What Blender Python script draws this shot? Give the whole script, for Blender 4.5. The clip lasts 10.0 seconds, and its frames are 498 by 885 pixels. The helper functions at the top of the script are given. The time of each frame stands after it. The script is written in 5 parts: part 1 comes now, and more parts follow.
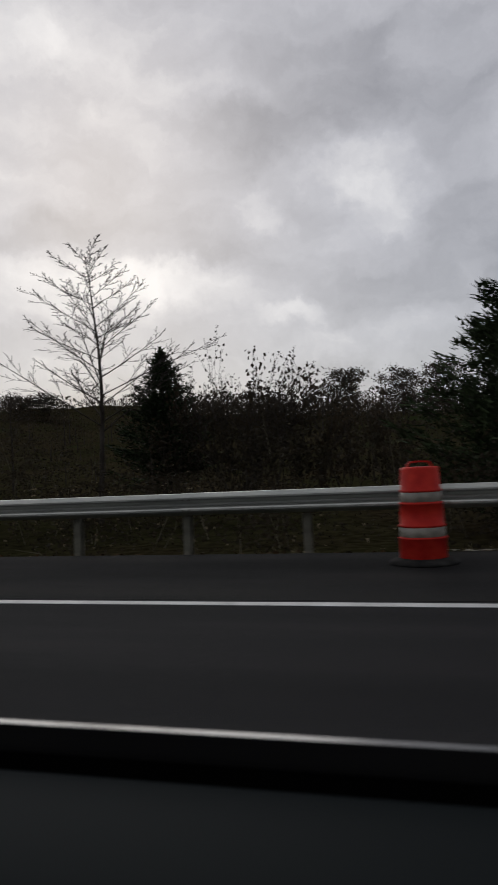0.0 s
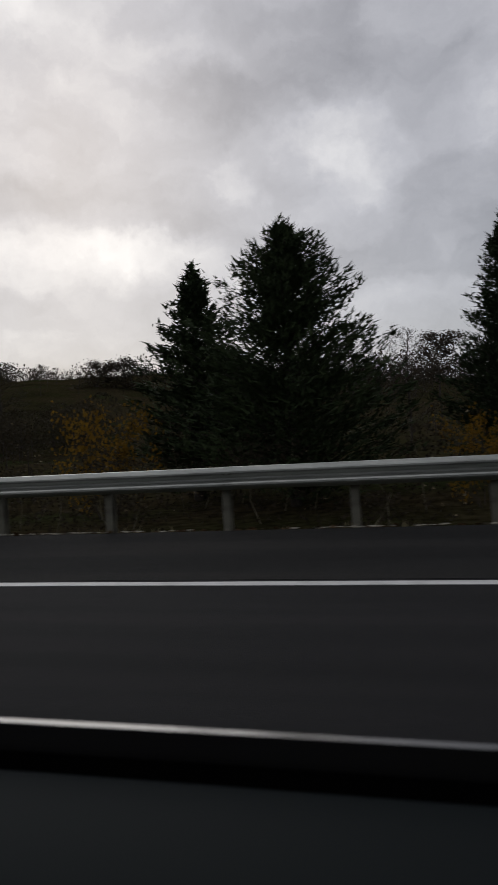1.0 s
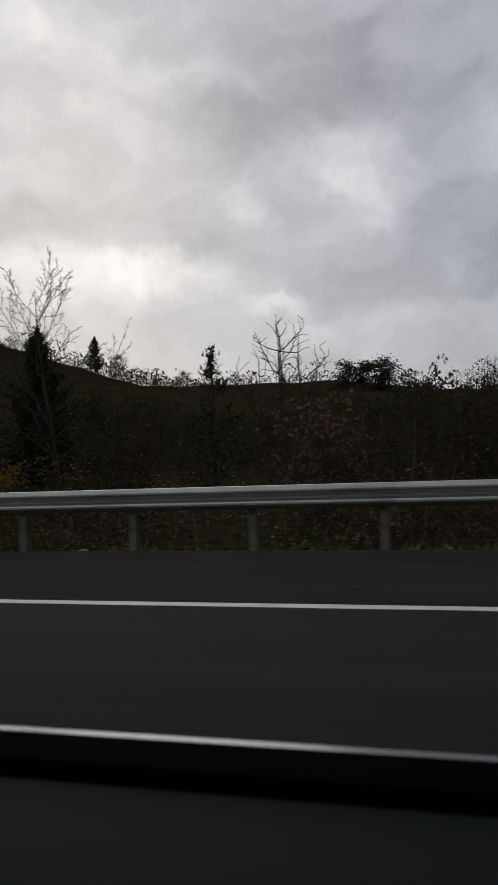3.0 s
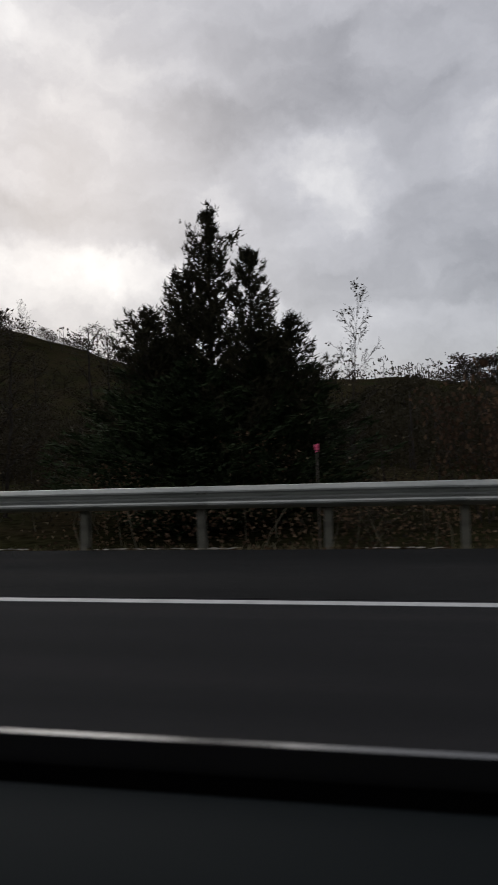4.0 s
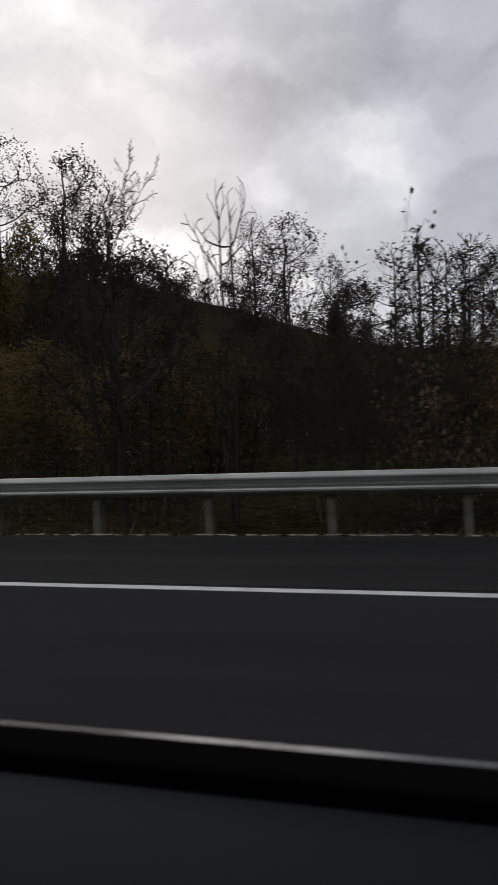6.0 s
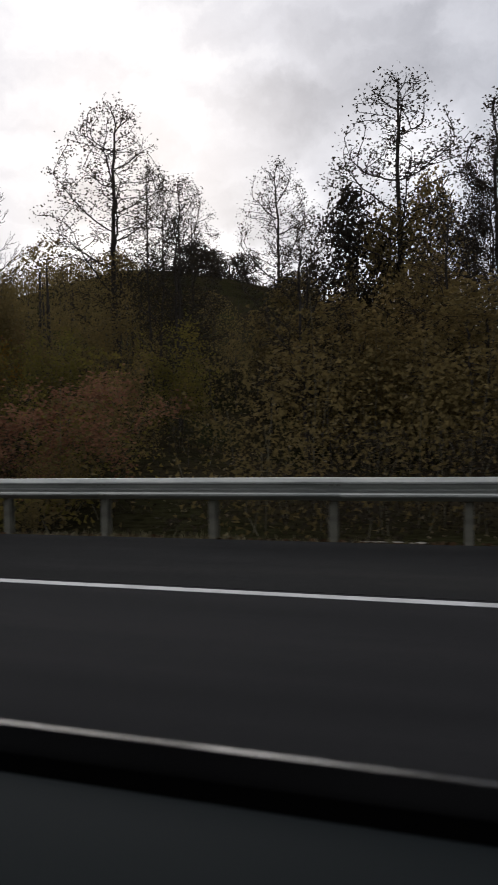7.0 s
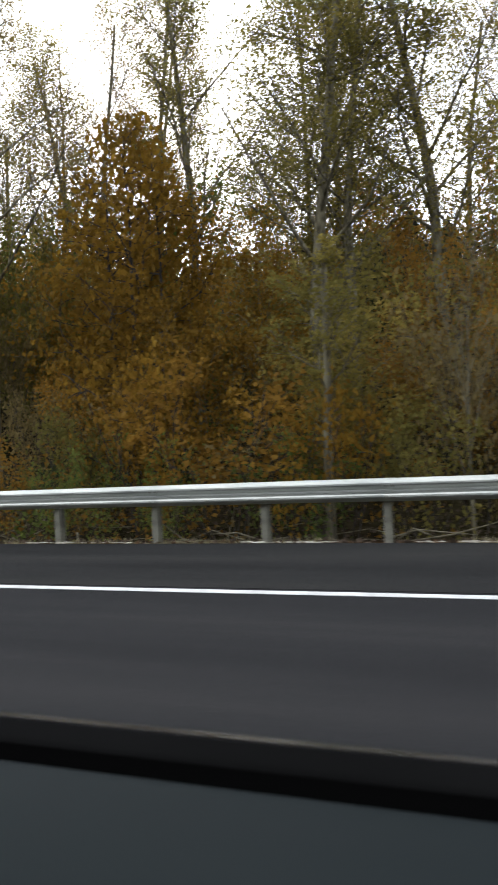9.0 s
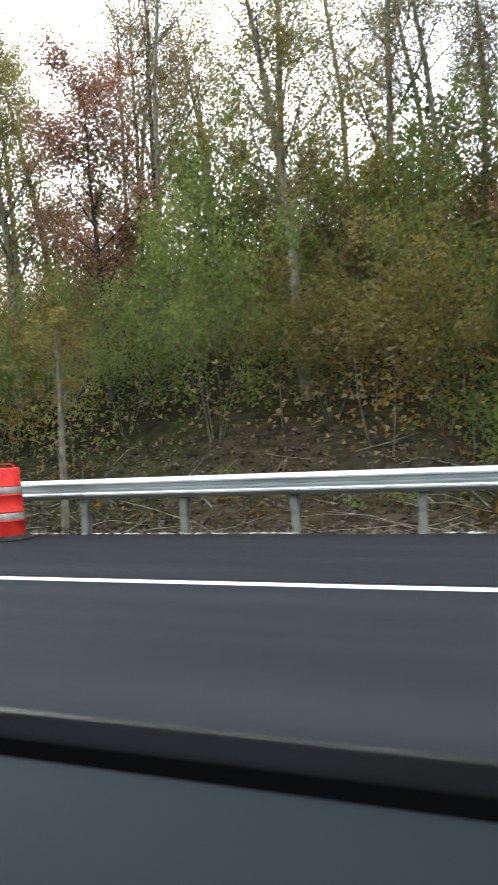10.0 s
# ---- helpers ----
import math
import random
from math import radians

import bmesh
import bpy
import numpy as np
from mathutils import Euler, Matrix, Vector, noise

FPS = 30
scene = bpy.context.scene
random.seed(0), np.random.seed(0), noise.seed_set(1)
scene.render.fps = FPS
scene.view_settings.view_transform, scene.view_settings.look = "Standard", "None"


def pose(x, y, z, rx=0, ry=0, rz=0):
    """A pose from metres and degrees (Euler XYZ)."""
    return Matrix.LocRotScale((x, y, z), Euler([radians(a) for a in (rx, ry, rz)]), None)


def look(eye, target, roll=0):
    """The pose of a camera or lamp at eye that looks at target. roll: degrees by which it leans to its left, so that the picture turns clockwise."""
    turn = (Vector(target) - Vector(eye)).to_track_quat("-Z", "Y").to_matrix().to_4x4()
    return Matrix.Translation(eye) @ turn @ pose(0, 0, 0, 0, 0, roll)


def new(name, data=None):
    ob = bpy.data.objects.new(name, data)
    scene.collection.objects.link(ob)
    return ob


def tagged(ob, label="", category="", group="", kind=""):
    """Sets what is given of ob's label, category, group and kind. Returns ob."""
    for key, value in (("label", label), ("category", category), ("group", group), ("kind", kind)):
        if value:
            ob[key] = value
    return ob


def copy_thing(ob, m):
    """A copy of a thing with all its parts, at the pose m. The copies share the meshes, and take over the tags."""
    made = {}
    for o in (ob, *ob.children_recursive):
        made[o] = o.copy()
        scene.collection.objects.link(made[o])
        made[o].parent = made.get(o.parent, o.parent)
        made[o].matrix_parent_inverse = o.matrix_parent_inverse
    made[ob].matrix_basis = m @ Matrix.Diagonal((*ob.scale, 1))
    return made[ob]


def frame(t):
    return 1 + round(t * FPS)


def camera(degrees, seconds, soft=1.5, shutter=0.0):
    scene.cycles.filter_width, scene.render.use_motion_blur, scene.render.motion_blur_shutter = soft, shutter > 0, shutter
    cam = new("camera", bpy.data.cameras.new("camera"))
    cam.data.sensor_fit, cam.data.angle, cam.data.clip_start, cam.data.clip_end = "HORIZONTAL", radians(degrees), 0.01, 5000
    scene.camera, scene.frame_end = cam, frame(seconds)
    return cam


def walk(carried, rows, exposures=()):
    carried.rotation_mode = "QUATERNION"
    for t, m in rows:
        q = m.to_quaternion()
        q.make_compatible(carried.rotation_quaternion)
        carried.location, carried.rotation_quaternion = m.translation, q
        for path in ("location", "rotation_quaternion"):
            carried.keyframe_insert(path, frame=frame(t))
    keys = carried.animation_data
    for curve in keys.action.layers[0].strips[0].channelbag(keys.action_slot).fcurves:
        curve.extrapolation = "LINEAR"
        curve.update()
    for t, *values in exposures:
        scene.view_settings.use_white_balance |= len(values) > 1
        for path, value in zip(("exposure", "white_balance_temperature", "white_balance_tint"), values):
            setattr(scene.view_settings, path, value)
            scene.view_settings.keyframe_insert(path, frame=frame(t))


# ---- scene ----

# ------------------------------------------------------------ camera
cam = camera(38.29, 10.0, soft=1.35, shutter=0.06)
cam.data.dof.use_dof, cam.data.dof.focus_distance, cam.data.dof.aperture_fstop = True, 16.0, 11.0
PATH = [
    (0.0, pose(-0.039, -0.082, 1.257, 91.95, 2.68, 16.13)),
    (0.5, pose(-13.905, -0.018, 1.193, 91.00, 2.98, 14.56)),
    (1.0, pose(-27.797, 0.107, 1.286, 89.73, 3.17, 14.14)),
    (1.5, pose(-41.690, 0.208, 1.326, 89.20, 3.07, 14.49)),
    (2.0, pose(-55.603, 0.249, 1.315, 89.73, 2.39, 14.26)),
    (2.5, pose(-69.539, 0.219, 1.299, 90.75, 1.96, 14.48)),
    (2.7, pose(-75.053, 0.182, 1.299, 91.24, 2.00, 14.89)),
    (3.8, pose(-105.834, 0.034, 1.284, 91.19, 2.21, 13.04)),
    (4.0, pose(-111.484, 0.004, 1.281, 91.32, 1.91, 12.76)),
    (4.5, pose(-125.547, -0.024, 1.274, 92.06, 1.64, 12.90)),
    (5.0, pose(-139.657, 0.005, 1.316, 91.20, 1.15, 13.04)),
    (5.5, pose(-153.798, 0.015, 1.317, 91.00, 1.46, 12.72)),
    (6.0, pose(-167.996, 0.025, 1.333, 90.08, 2.06, 16.52)),
    (6.2, pose(-173.426, 0.025, 1.336, 90.36, 1.13, 19.10)),
    (7.3, pose(-204.894, -0.026, 1.339, 90.47, 0.89, 18.63)),
    (7.5, pose(-210.690, -0.042, 1.338, 89.99, 0.92, 18.07)),
    (8.0, pose(-224.954, -0.115, 1.338, 90.57, 1.68, 19.22)),
    (8.5, pose(-239.334, -0.143, 1.315, 90.50, 2.89, 19.22)),
    (9.0, pose(-253.747, -0.159, 1.291, 91.17, 2.72, 20.52)),
    (9.5, pose(-268.224, -0.139, 1.292, 91.30, 2.50, 21.42)),
    (10.0, pose(-282.710, -0.109, 1.312, 90.35, 2.82, 21.15)),
]
walk(cam, PATH, exposures=[(0, -0.06, 6500, 10), (2.0, -0.03, 6500, 10), (2.5, -0.12, 6500, 10), (4.0, 0.03, 6500, 10), (4.5, 0.10, 6500, 10), (5.5, 0.03, 6500, 10), (6.2, 0.3, 6500, 10), (7.5, 0.6, 6500, 10),
                           (8.0, 0.8, 6500, 10), (8.5, 1.2, 6450, 10), (9.0, 2.45, 6400, 6), (9.5, 3.2, 5950, 3), (10.0, 3.3, 5850, 2)])


# ------------------------------------------------------------ sky and light
def build_sky():
    world = bpy.data.worlds.new("overcast_sky")
    scene.world = world
    world.use_nodes = True
    t = world.node_tree
    link = t.links.new
    out, back = t.nodes["World Output"], t.nodes["Background"]
    coord = t.nodes.new("ShaderNodeTexCoord")

    def noise_of(vec, scale, detail, rough):
        n = t.nodes.new("ShaderNodeTexNoise")
        n.inputs["Scale"].default_value, n.inputs["Detail"].default_value, n.inputs["Roughness"].default_value = scale, detail, rough
        link(vec, n.inputs["Vector"])
        return n

    def vmath(op, a, b):
        n = t.nodes.new("ShaderNodeVectorMath")
        n.operation = op
        for i, v in enumerate((a, b)):
            if isinstance(v, tuple):
                n.inputs[i].default_value = v
            else:
                link(v, n.inputs[i])
        return n.outputs["Vector"]

    def math_of(op, a, b, c=None):
        n = t.nodes.new("ShaderNodeMath")
        n.operation = op
        for i, v in enumerate((a, b, c)):
            if v is None:
                continue
            if isinstance(v, (int, float)):
                n.inputs[i].default_value = v
            else:
                link(v, n.inputs[i])
        return n.outputs[0]

    ray = coord.outputs["Generated"]
    # ragged cloud edges: bend the direction by a turbulent field
    bend = vmath("SUBTRACT", noise_of(ray, 9.0, 6, 0.6).outputs["Color"], (0.5, 0.5, 0.5))
    bent = vmath("ADD", ray, vmath("MULTIPLY", bend, (0.16, 0.16, 0.12)))
    flat = vmath("MULTIPLY", bent, (1.0, 1.0, 2.2))
    fine = noise_of(flat, 6.5, 8, 0.52).outputs["Fac"]
    wide = noise_of(flat, 1.9, 4, 0.45).outputs["Fac"]
    level = math_of("MULTIPLY_ADD", fine, 0.62, 0.03)
    level = math_of("MULTIPLY_ADD", wide, 0.24, level)
    split = t.nodes.new("ShaderNodeSeparateXYZ")
    link(ray, split.inputs[0])
    level = math_of("MULTIPLY_ADD", split.outputs["X"], -0.16, level)
    # thin and thick places of the cloud deck: direction, width, flatness, brightness
    for way, width, tall, gain in CLOUDS:
        off = vmath("MULTIPLY", vmath("SUBTRACT", bent, way), (1.0 / width, 0.6 / width, tall / width))
        n = t.nodes.new("ShaderNodeVectorMath")
        n.operation = "LENGTH"
        link(off, n.inputs[0])
        m = t.nodes.new("ShaderNodeMapRange")
        m.interpolation_type = "SMOOTHERSTEP"
        m.inputs["From Min"].default_value, m.inputs["From Max"].default_value = 1.0, 0.0
        m.inputs["To Min"].default_value, m.inputs["To Max"].default_value = 0.0, gain
        link(n.outputs["Value"], m.inputs["Value"])
        level = math_of("ADD", level, m.outputs["Result"])
    tint = t.nodes.new("ShaderNodeValToRGB")
    tint.color_ramp.elements[0].position, tint.color_ramp.elements[0].color = 0.22, (0.245, 0.245, 0.265, 1)
    tint.color_ramp.elements[1].position, tint.color_ramp.elements[1].color = 1.0, (0.92, 0.905, 0.89, 1)
    e = tint.color_ramp.elements.new(0.55)
    e.color = (0.46, 0.46, 0.49, 1)
    link(level, tint.inputs["Fac"])
    air = t.nodes.new("ShaderNodeTexSky")
    air.sky_type, air.sun_disc, air.sun_elevation, air.sun_rotation = "NISHITA", False, radians(24), radians(-28)
    mix = t.nodes.new("ShaderNodeMix")
    mix.data_type, mix.blend_type = "RGBA", "ADD"
    mix.inputs["Factor"].default_value = 0.012
    link(tint.outputs["Color"], mix.inputs["A"])
    link(air.outputs["Color"], mix.inputs["B"])
    link(mix.outputs["Result"], back.inputs["Color"])
    back.inputs["Strength"].default_value = 1.0
    link(back.outputs[0], out.inputs["Surface"])


CLOUDS = [
    ((-0.47, 0.85, 0.245), 0.17, 2.6, 0.26), ((-0.36, 0.89, 0.255), 0.13, 3.0, 0.20), ((-0.21, 0.957, 0.205), 0.10, 4.0, 0.20),
    ((-0.345, 0.83, 0.43), 0.10, 0.8, 0.14), ((-0.46, 0.75, 0.52), 0.20, 1.4, 0.16), ((-0.075, 0.932, 0.350), 0.10, 1.0, 0.22),
    ((-0.228, 0.912, 0.335), 0.06, 1.2, 0.16), ((0.10, 0.92, 0.39), 0.10, 1.0, 0.16), ((-0.01, 0.88, 0.475), 0.07, 0.7, 0.12),
    ((-0.10, 0.89, 0.44), 0.26, 2.4, -0.16), ((0.02, 0.954, 0.27), 0.26, 1.8, -0.14), ((-0.40, 0.865, 0.315), 0.26, 5.0, -0.12),
    ((-0.44, 0.79, 0.455), 0.10, 2.2, -0.12), ((-0.30, 0.91, 0.275), 0.14, 3.5, -0.10), ((-0.10, 0.98, 0.16), 0.25, 4.0, 0.05),
]
build_sky()
sun = new("sun", bpy.data.lights.new("sun", "SUN"))
sun.data.energy, sun.data.angle, sun.data.color = 0.5, radians(40), (1.0, 0.97, 0.93)
sun.matrix_world = look((-0.45 * 50, 0.85 * 50, 0.42 * 50), (0, 0, 0))


# ------------------------------------------------------------ materials
def material(name, colour, rough=0.8, metal=0.0, ramp=None, scale=6.0, bump=0.0, bump_scale=60.0, stretch=(1, 1, 1),
             island=0.0, coat=0.0, fine=0.0, through_light=0.0, gloss=0.5):
    m = bpy.data.materials.new(name)
    m.use_nodes = True
    t = m.node_tree
    link = t.links.new
    b, out = t.nodes["Principled BSDF"], t.nodes["Material Output"]
    b.inputs["Roughness"].default_value, b.inputs["Metallic"].default_value = rough, metal
    b.inputs["Coat Weight"].default_value, b.inputs["Specular IOR Level"].default_value = coat, gloss
    b.inputs["Base Color"].default_value = (*colour, 1)
    coord = t.nodes.new("ShaderNodeTexCoord")
    at = t.nodes.new("ShaderNodeMapping")
    at.inputs["Scale"].default_value = stretch
    link(coord.outputs["Object"], at.inputs["Vector"])
    if ramp:
        r = t.nodes.new("ShaderNodeValToRGB")
        els = r.color_ramp.elements
        while len(els) < len(ramp):
            els.new(0.5)
        for i, c in enumerate(ramp):
            els[i].position, els[i].color = i / (len(ramp) - 1), (*c, 1)
        big = t.nodes.new("ShaderNodeTexNoise")
        big.inputs["Scale"].default_value, big.inputs["Detail"].default_value = scale, 4
        link(at.outputs["Vector"], big.inputs["Vector"])
        if island:
            geo, info = t.nodes.new("ShaderNodeNewGeometry"), t.nodes.new("ShaderNodeObjectInfo")
            a = t.nodes.new("ShaderNodeMath")
            a.operation = "MULTIPLY_ADD"
            a.inputs[1].default_value, a.inputs[2].default_value = island, -0.5 * island
            link(geo.outputs["Random Per Island"], a.inputs[0])
            c = t.nodes.new("ShaderNodeMath")
            c.operation = "MULTIPLY_ADD"
            c.inputs[1].default_value = 0.35
            link(info.outputs["Random"], c.inputs[0])
            link(a.outputs[0], c.inputs[2])
            d = t.nodes.new("ShaderNodeMath")
            d.operation = "MULTIPLY_ADD"
            d.inputs[1].default_value = 1.3
            link(big.outputs["Fac"], d.inputs[0])
            e = t.nodes.new("ShaderNodeMath")
            e.operation = "ADD"
            e.inputs[1].default_value = -0.33
            link(c.outputs[0], d.inputs[2])
            link(d.outputs[0], e.inputs[0])
            link(e.outputs[0], r.inputs["Fac"])
        else:
            spread = t.nodes.new("ShaderNodeMapRange")
            spread.inputs["From Min"].default_value, spread.inputs["From Max"].default_value = 0.3, 0.7
            link(big.outputs["Fac"], spread.inputs["Value"])
            link(spread.outputs["Result"], r.inputs["Fac"])
        colour_out = r.outputs["Color"]
        if fine:
            g = t.nodes.new("ShaderNodeTexNoise")
            g.inputs["Scale"].default_value, g.inputs["Detail"].default_value = bump_scale, 2
            link(coord.outputs["Object"], g.inputs["Vector"])
            mr = t.nodes.new("ShaderNodeMapRange")
            mr.inputs["From Min"].default_value, mr.inputs["From Max"].default_value = 0.3, 0.7
            mr.inputs["To Min"].default_value, mr.inputs["To Max"].default_value = 1 - fine, 1 + fine
            link(g.outputs["Fac"], mr.inputs["Value"])
            mu = t.nodes.new("ShaderNodeVectorMath")
            mu.operation = "SCALE"
            link(colour_out, mu.inputs[0])
            link(mr.outputs["Result"], mu.inputs["Scale"])
            colour_out = mu.outputs["Vector"]
        link(colour_out, b.inputs["Base Color"])
        if through_light:
            tr, mx = t.nodes.new("ShaderNodeBsdfTranslucent"), t.nodes.new("ShaderNodeMixShader")
            mx.inputs["Fac"].default_value = through_light
            link(colour_out, tr.inputs["Color"])
            link(b.outputs[0], mx.inputs[1])
            link(tr.outputs[0], mx.inputs[2])
            link(mx.outputs[0], out.inputs["Surface"])
    if bump:
        n = t.nodes.new("ShaderNodeTexNoise")
        n.inputs["Scale"].default_value, n.inputs["Detail"].default_value = bump_scale, 5
        link(coord.outputs["Object"], n.inputs["Vector"])
        bp = t.nodes.new("ShaderNodeBump")
        bp.inputs["Strength"].default_value, bp.inputs["Distance"].default_value = bump, 0.02
        link(n.outputs["Fac"], bp.inputs["Height"])
        link(bp.outputs["Normal"], b.inputs["Normal"])
    return m


ASPHALT = material("asphalt", (0.03,) * 3, 0.85, gloss=0.06, ramp=[(0.013, 0.013, 0.014), (0.017, 0.017, 0.018), (0.023, 0.0225, 0.023)], scale=0.9,
                   stretch=(0.12, 1.6, 1), bump=0.5, bump_scale=90, fine=0.35)
SHOULDER = material("shoulder_asphalt", (0.03,) * 3, 0.9, gloss=0.05, ramp=[(0.013, 0.013, 0.013), (0.018, 0.018, 0.018), (0.025, 0.0245, 0.023)], scale=0.7,
                    stretch=(0.2, 1.4, 1), bump=0.6, bump_scale=70, fine=0.4)
SEAM = material("tar", (0.006, 0.006, 0.006), 0.8, gloss=0.1)
PAINT = material("road_paint", (0.75,) * 3, 0.6, ramp=[(0.42, 0.42, 0.41), (0.53, 0.53, 0.52), (0.60, 0.60, 0.59)], scale=3, bump=0.3, bump_scale=80, fine=0.1)
GALV = material("galvanised_steel", (0.6,) * 3, 0.46, 0.9, ramp=[(0.2852, 0.2976, 0.2768), (0.372, 0.3844, 0.3575), (0.434, 0.4402, 0.4065)], scale=2.5,
                stretch=(0.5, 1, 3), bump=0.1, bump_scale=30, fine=0.08)
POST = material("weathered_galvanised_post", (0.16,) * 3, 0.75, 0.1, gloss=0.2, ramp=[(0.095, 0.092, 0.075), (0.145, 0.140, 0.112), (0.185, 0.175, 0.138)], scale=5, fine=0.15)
TIMBER = material("treated_timber", (0.12, 0.1, 0.08), 0.9, ramp=[(0.07, 0.06, 0.05), (0.13, 0.11, 0.09), (0.17, 0.15, 0.12)], scale=8)
ORANGE = material("orange_plastic", (0.5, 0.03, 0.02), 0.55, gloss=0.12, ramp=[(0.33, 0.013, 0.011), (0.44, 0.022, 0.015), (0.52, 0.034, 0.019)], scale=5, fine=0.08, bump_scale=25)
BAND = material("reflective_sheeting", (0.6, 0.58, 0.54), 0.45, ramp=[(0.13, 0.117, 0.093), (0.21, 0.19, 0.155), (0.28, 0.257, 0.215)], scale=9, fine=0.1)
RUBBER = material("black_rubber", (0.02,) * 3, 0.85, gloss=0.06, ramp=[(0.010, 0.010, 0.010), (0.020, 0.020, 0.019), (0.035, 0.034, 0.032)], scale=7)
TRIM = material("gloss_black_trim", (0.012,) * 3, 0.2, gloss=0.65, ramp=[(0.008, 0.008, 0.008), (0.012, 0.012, 0.012), (0.016, 0.016, 0.016)], scale=2)
SEAL = material("matt_black_seal", (0.007,) * 3, 0.9, gloss=0.04, ramp=[(0.0035, 0.0035, 0.0035), (0.005, 0.005, 0.005), (0.0065, 0.0065, 0.0065)], scale=3)
SLOT = material("black_felt", (0.0012,) * 3, 1.0, gloss=0.0)
PANEL = material("dark_door_panel", (0.01,) * 3, 0.7, gloss=0.06, ramp=[(0.0055, 0.0080, 0.0088), (0.0072, 0.0100, 0.0108), (0.0095, 0.0124, 0.0132)], scale=1.5, stretch=(0.3, 1, 1))
GROUND = material("rough_ground", (0.05, 0.05, 0.03), 1.0, gloss=0.0, ramp=[(0.0156, 0.0136, 0.0074), (0.0227, 0.022, 0.0098), (0.0297, 0.0235, 0.0131), (0.0198, 0.0258, 0.0098)],
                  scale=0.08, bump=1.0, bump_scale=3.0, fine=0.5)
LITTER = material("leaf_litter", (0.2, 0.12, 0.06), 0.9, ramp=[(0.032, 0.0192, 0.0096), (0.068, 0.04, 0.02), (0.12, 0.088, 0.052)], gloss=0.06, scale=3, island=0.4)
LITTER_DRY = material("dry_leaf_litter", (0.2, 0.15, 0.1), 0.9, ramp=[(0.035, 0.026, 0.019), (0.062, 0.046, 0.033), (0.11, 0.085, 0.060)], gloss=0.06, scale=1.2, island=0.5)
GRASS = material("dry_verge_grass", (0.1, 0.1, 0.04), 0.85, ramp=[(0.085, 0.0765, 0.034), (0.204, 0.1785, 0.102), (0.408, 0.374, 0.255)], gloss=0.06, scale=0.6, island=0.4)
BARK_D = material("dark_bark", (0.06,) * 3, 0.9, ramp=[(0.026, 0.022, 0.019), (0.042, 0.036, 0.031), (0.064, 0.056, 0.049)], gloss=0.06, scale=7, stretch=(1, 1, 0.3))
BARK_P = material("pale_bark", (0.2,) * 3, 0.85, ramp=[(0.055, 0.048, 0.032), (0.11, 0.098, 0.0656), (0.18, 0.165, 0.112)], gloss=0.06, scale=6, stretch=(1, 1, 0.35))
CEDAR = material("cedar_needles", (0.03, 0.04, 0.02), 0.75, ramp=[(0.0176, 0.0256, 0.0128), (0.0288, 0.0416, 0.0192), (0.0464, 0.064, 0.0272)], gloss=0.06, scale=0.8, island=0.4)
CEDAR_B = material("bronzed_cedar_needles", (0.03, 0.04, 0.02), 0.75, ramp=[(0.021, 0.021, 0.0135), (0.0345, 0.033, 0.018), (0.057, 0.0435, 0.027)], gloss=0.06, scale=0.8, island=0.4)
LEAF_DARK = material("dark_dry_leaves", (0.05, 0.04, 0.03), 0.7, ramp=[(0.02156, 0.01869, 0.01294), (0.03737, 0.03019, 0.02013), (0.06037, 0.04312, 0.02587)], gloss=0.06, scale=0.8, island=0.5, through_light=0.3)
LEAF_BROWN = material("brown_wood_leaves", (0.05, 0.04, 0.02), 0.7, ramp=[(0.0916, 0.0714, 0.0293), (0.1612, 0.1209, 0.0476), (0.2564, 0.1831, 0.0733)], gloss=0.06, scale=0.5, island=0.25, through_light=0.45)
LEAF_OLIVE = material("olive_leaves", (0.06, 0.07, 0.02), 0.65, ramp=[(0.0803, 0.0746, 0.021), (0.1453, 0.1261, 0.0325), (0.2676, 0.2008, 0.0516)], gloss=0.06, scale=0.5, island=0.25, through_light=0.6)
LEAF_GREEN = material("green_leaves", (0.06, 0.09, 0.02), 0.6, ramp=[(0.050, 0.078, 0.020), (0.105, 0.130, 0.030), (0.200, 0.200, 0.048)], gloss=0.06, scale=0.5, island=0.25, through_light=0.6)
LEAF_YELLOW = material("yellow_leaves", (0.25, 0.15, 0.03), 0.6, ramp=[(0.1, 0.062, 0.012), (0.2, 0.115, 0.016), (0.3, 0.185, 0.028)], gloss=0.06, scale=0.6, island=0.25, through_light=0.6)
LEAF_ORANGE = material("orange_leaves", (0.25, 0.1, 0.03), 0.6, ramp=[(0.10, 0.055, 0.012), (0.20, 0.112, 0.020), (0.30, 0.170, 0.030)], gloss=0.06, scale=0.6, island=0.25, through_light=0.6)
LEAF_RUST = material("rust_leaves", (0.1, 0.04, 0.03), 0.65, ramp=[(0.045, 0.026, 0.017), (0.092, 0.056, 0.034), (0.25, 0.17, 0.105)], gloss=0.06, scale=0.6, island=0.7, through_light=0.4)
LEAF_MURK = material("dull_brush_leaves", (0.05, 0.04, 0.025), 0.8, ramp=[(0.028, 0.025, 0.016), (0.042, 0.036, 0.022), (0.060, 0.048, 0.030)], gloss=0.05, scale=0.4, island=0.2, through_light=0.3)
LEAF_RED = material("dull_red_leaves", (0.2, 0.1, 0.06), 0.65, ramp=[(0.1275, 0.063, 0.039), (0.21, 0.105, 0.063), (0.315, 0.1725, 0.099)], gloss=0.06, scale=0.6, island=0.25, through_light=0.6)
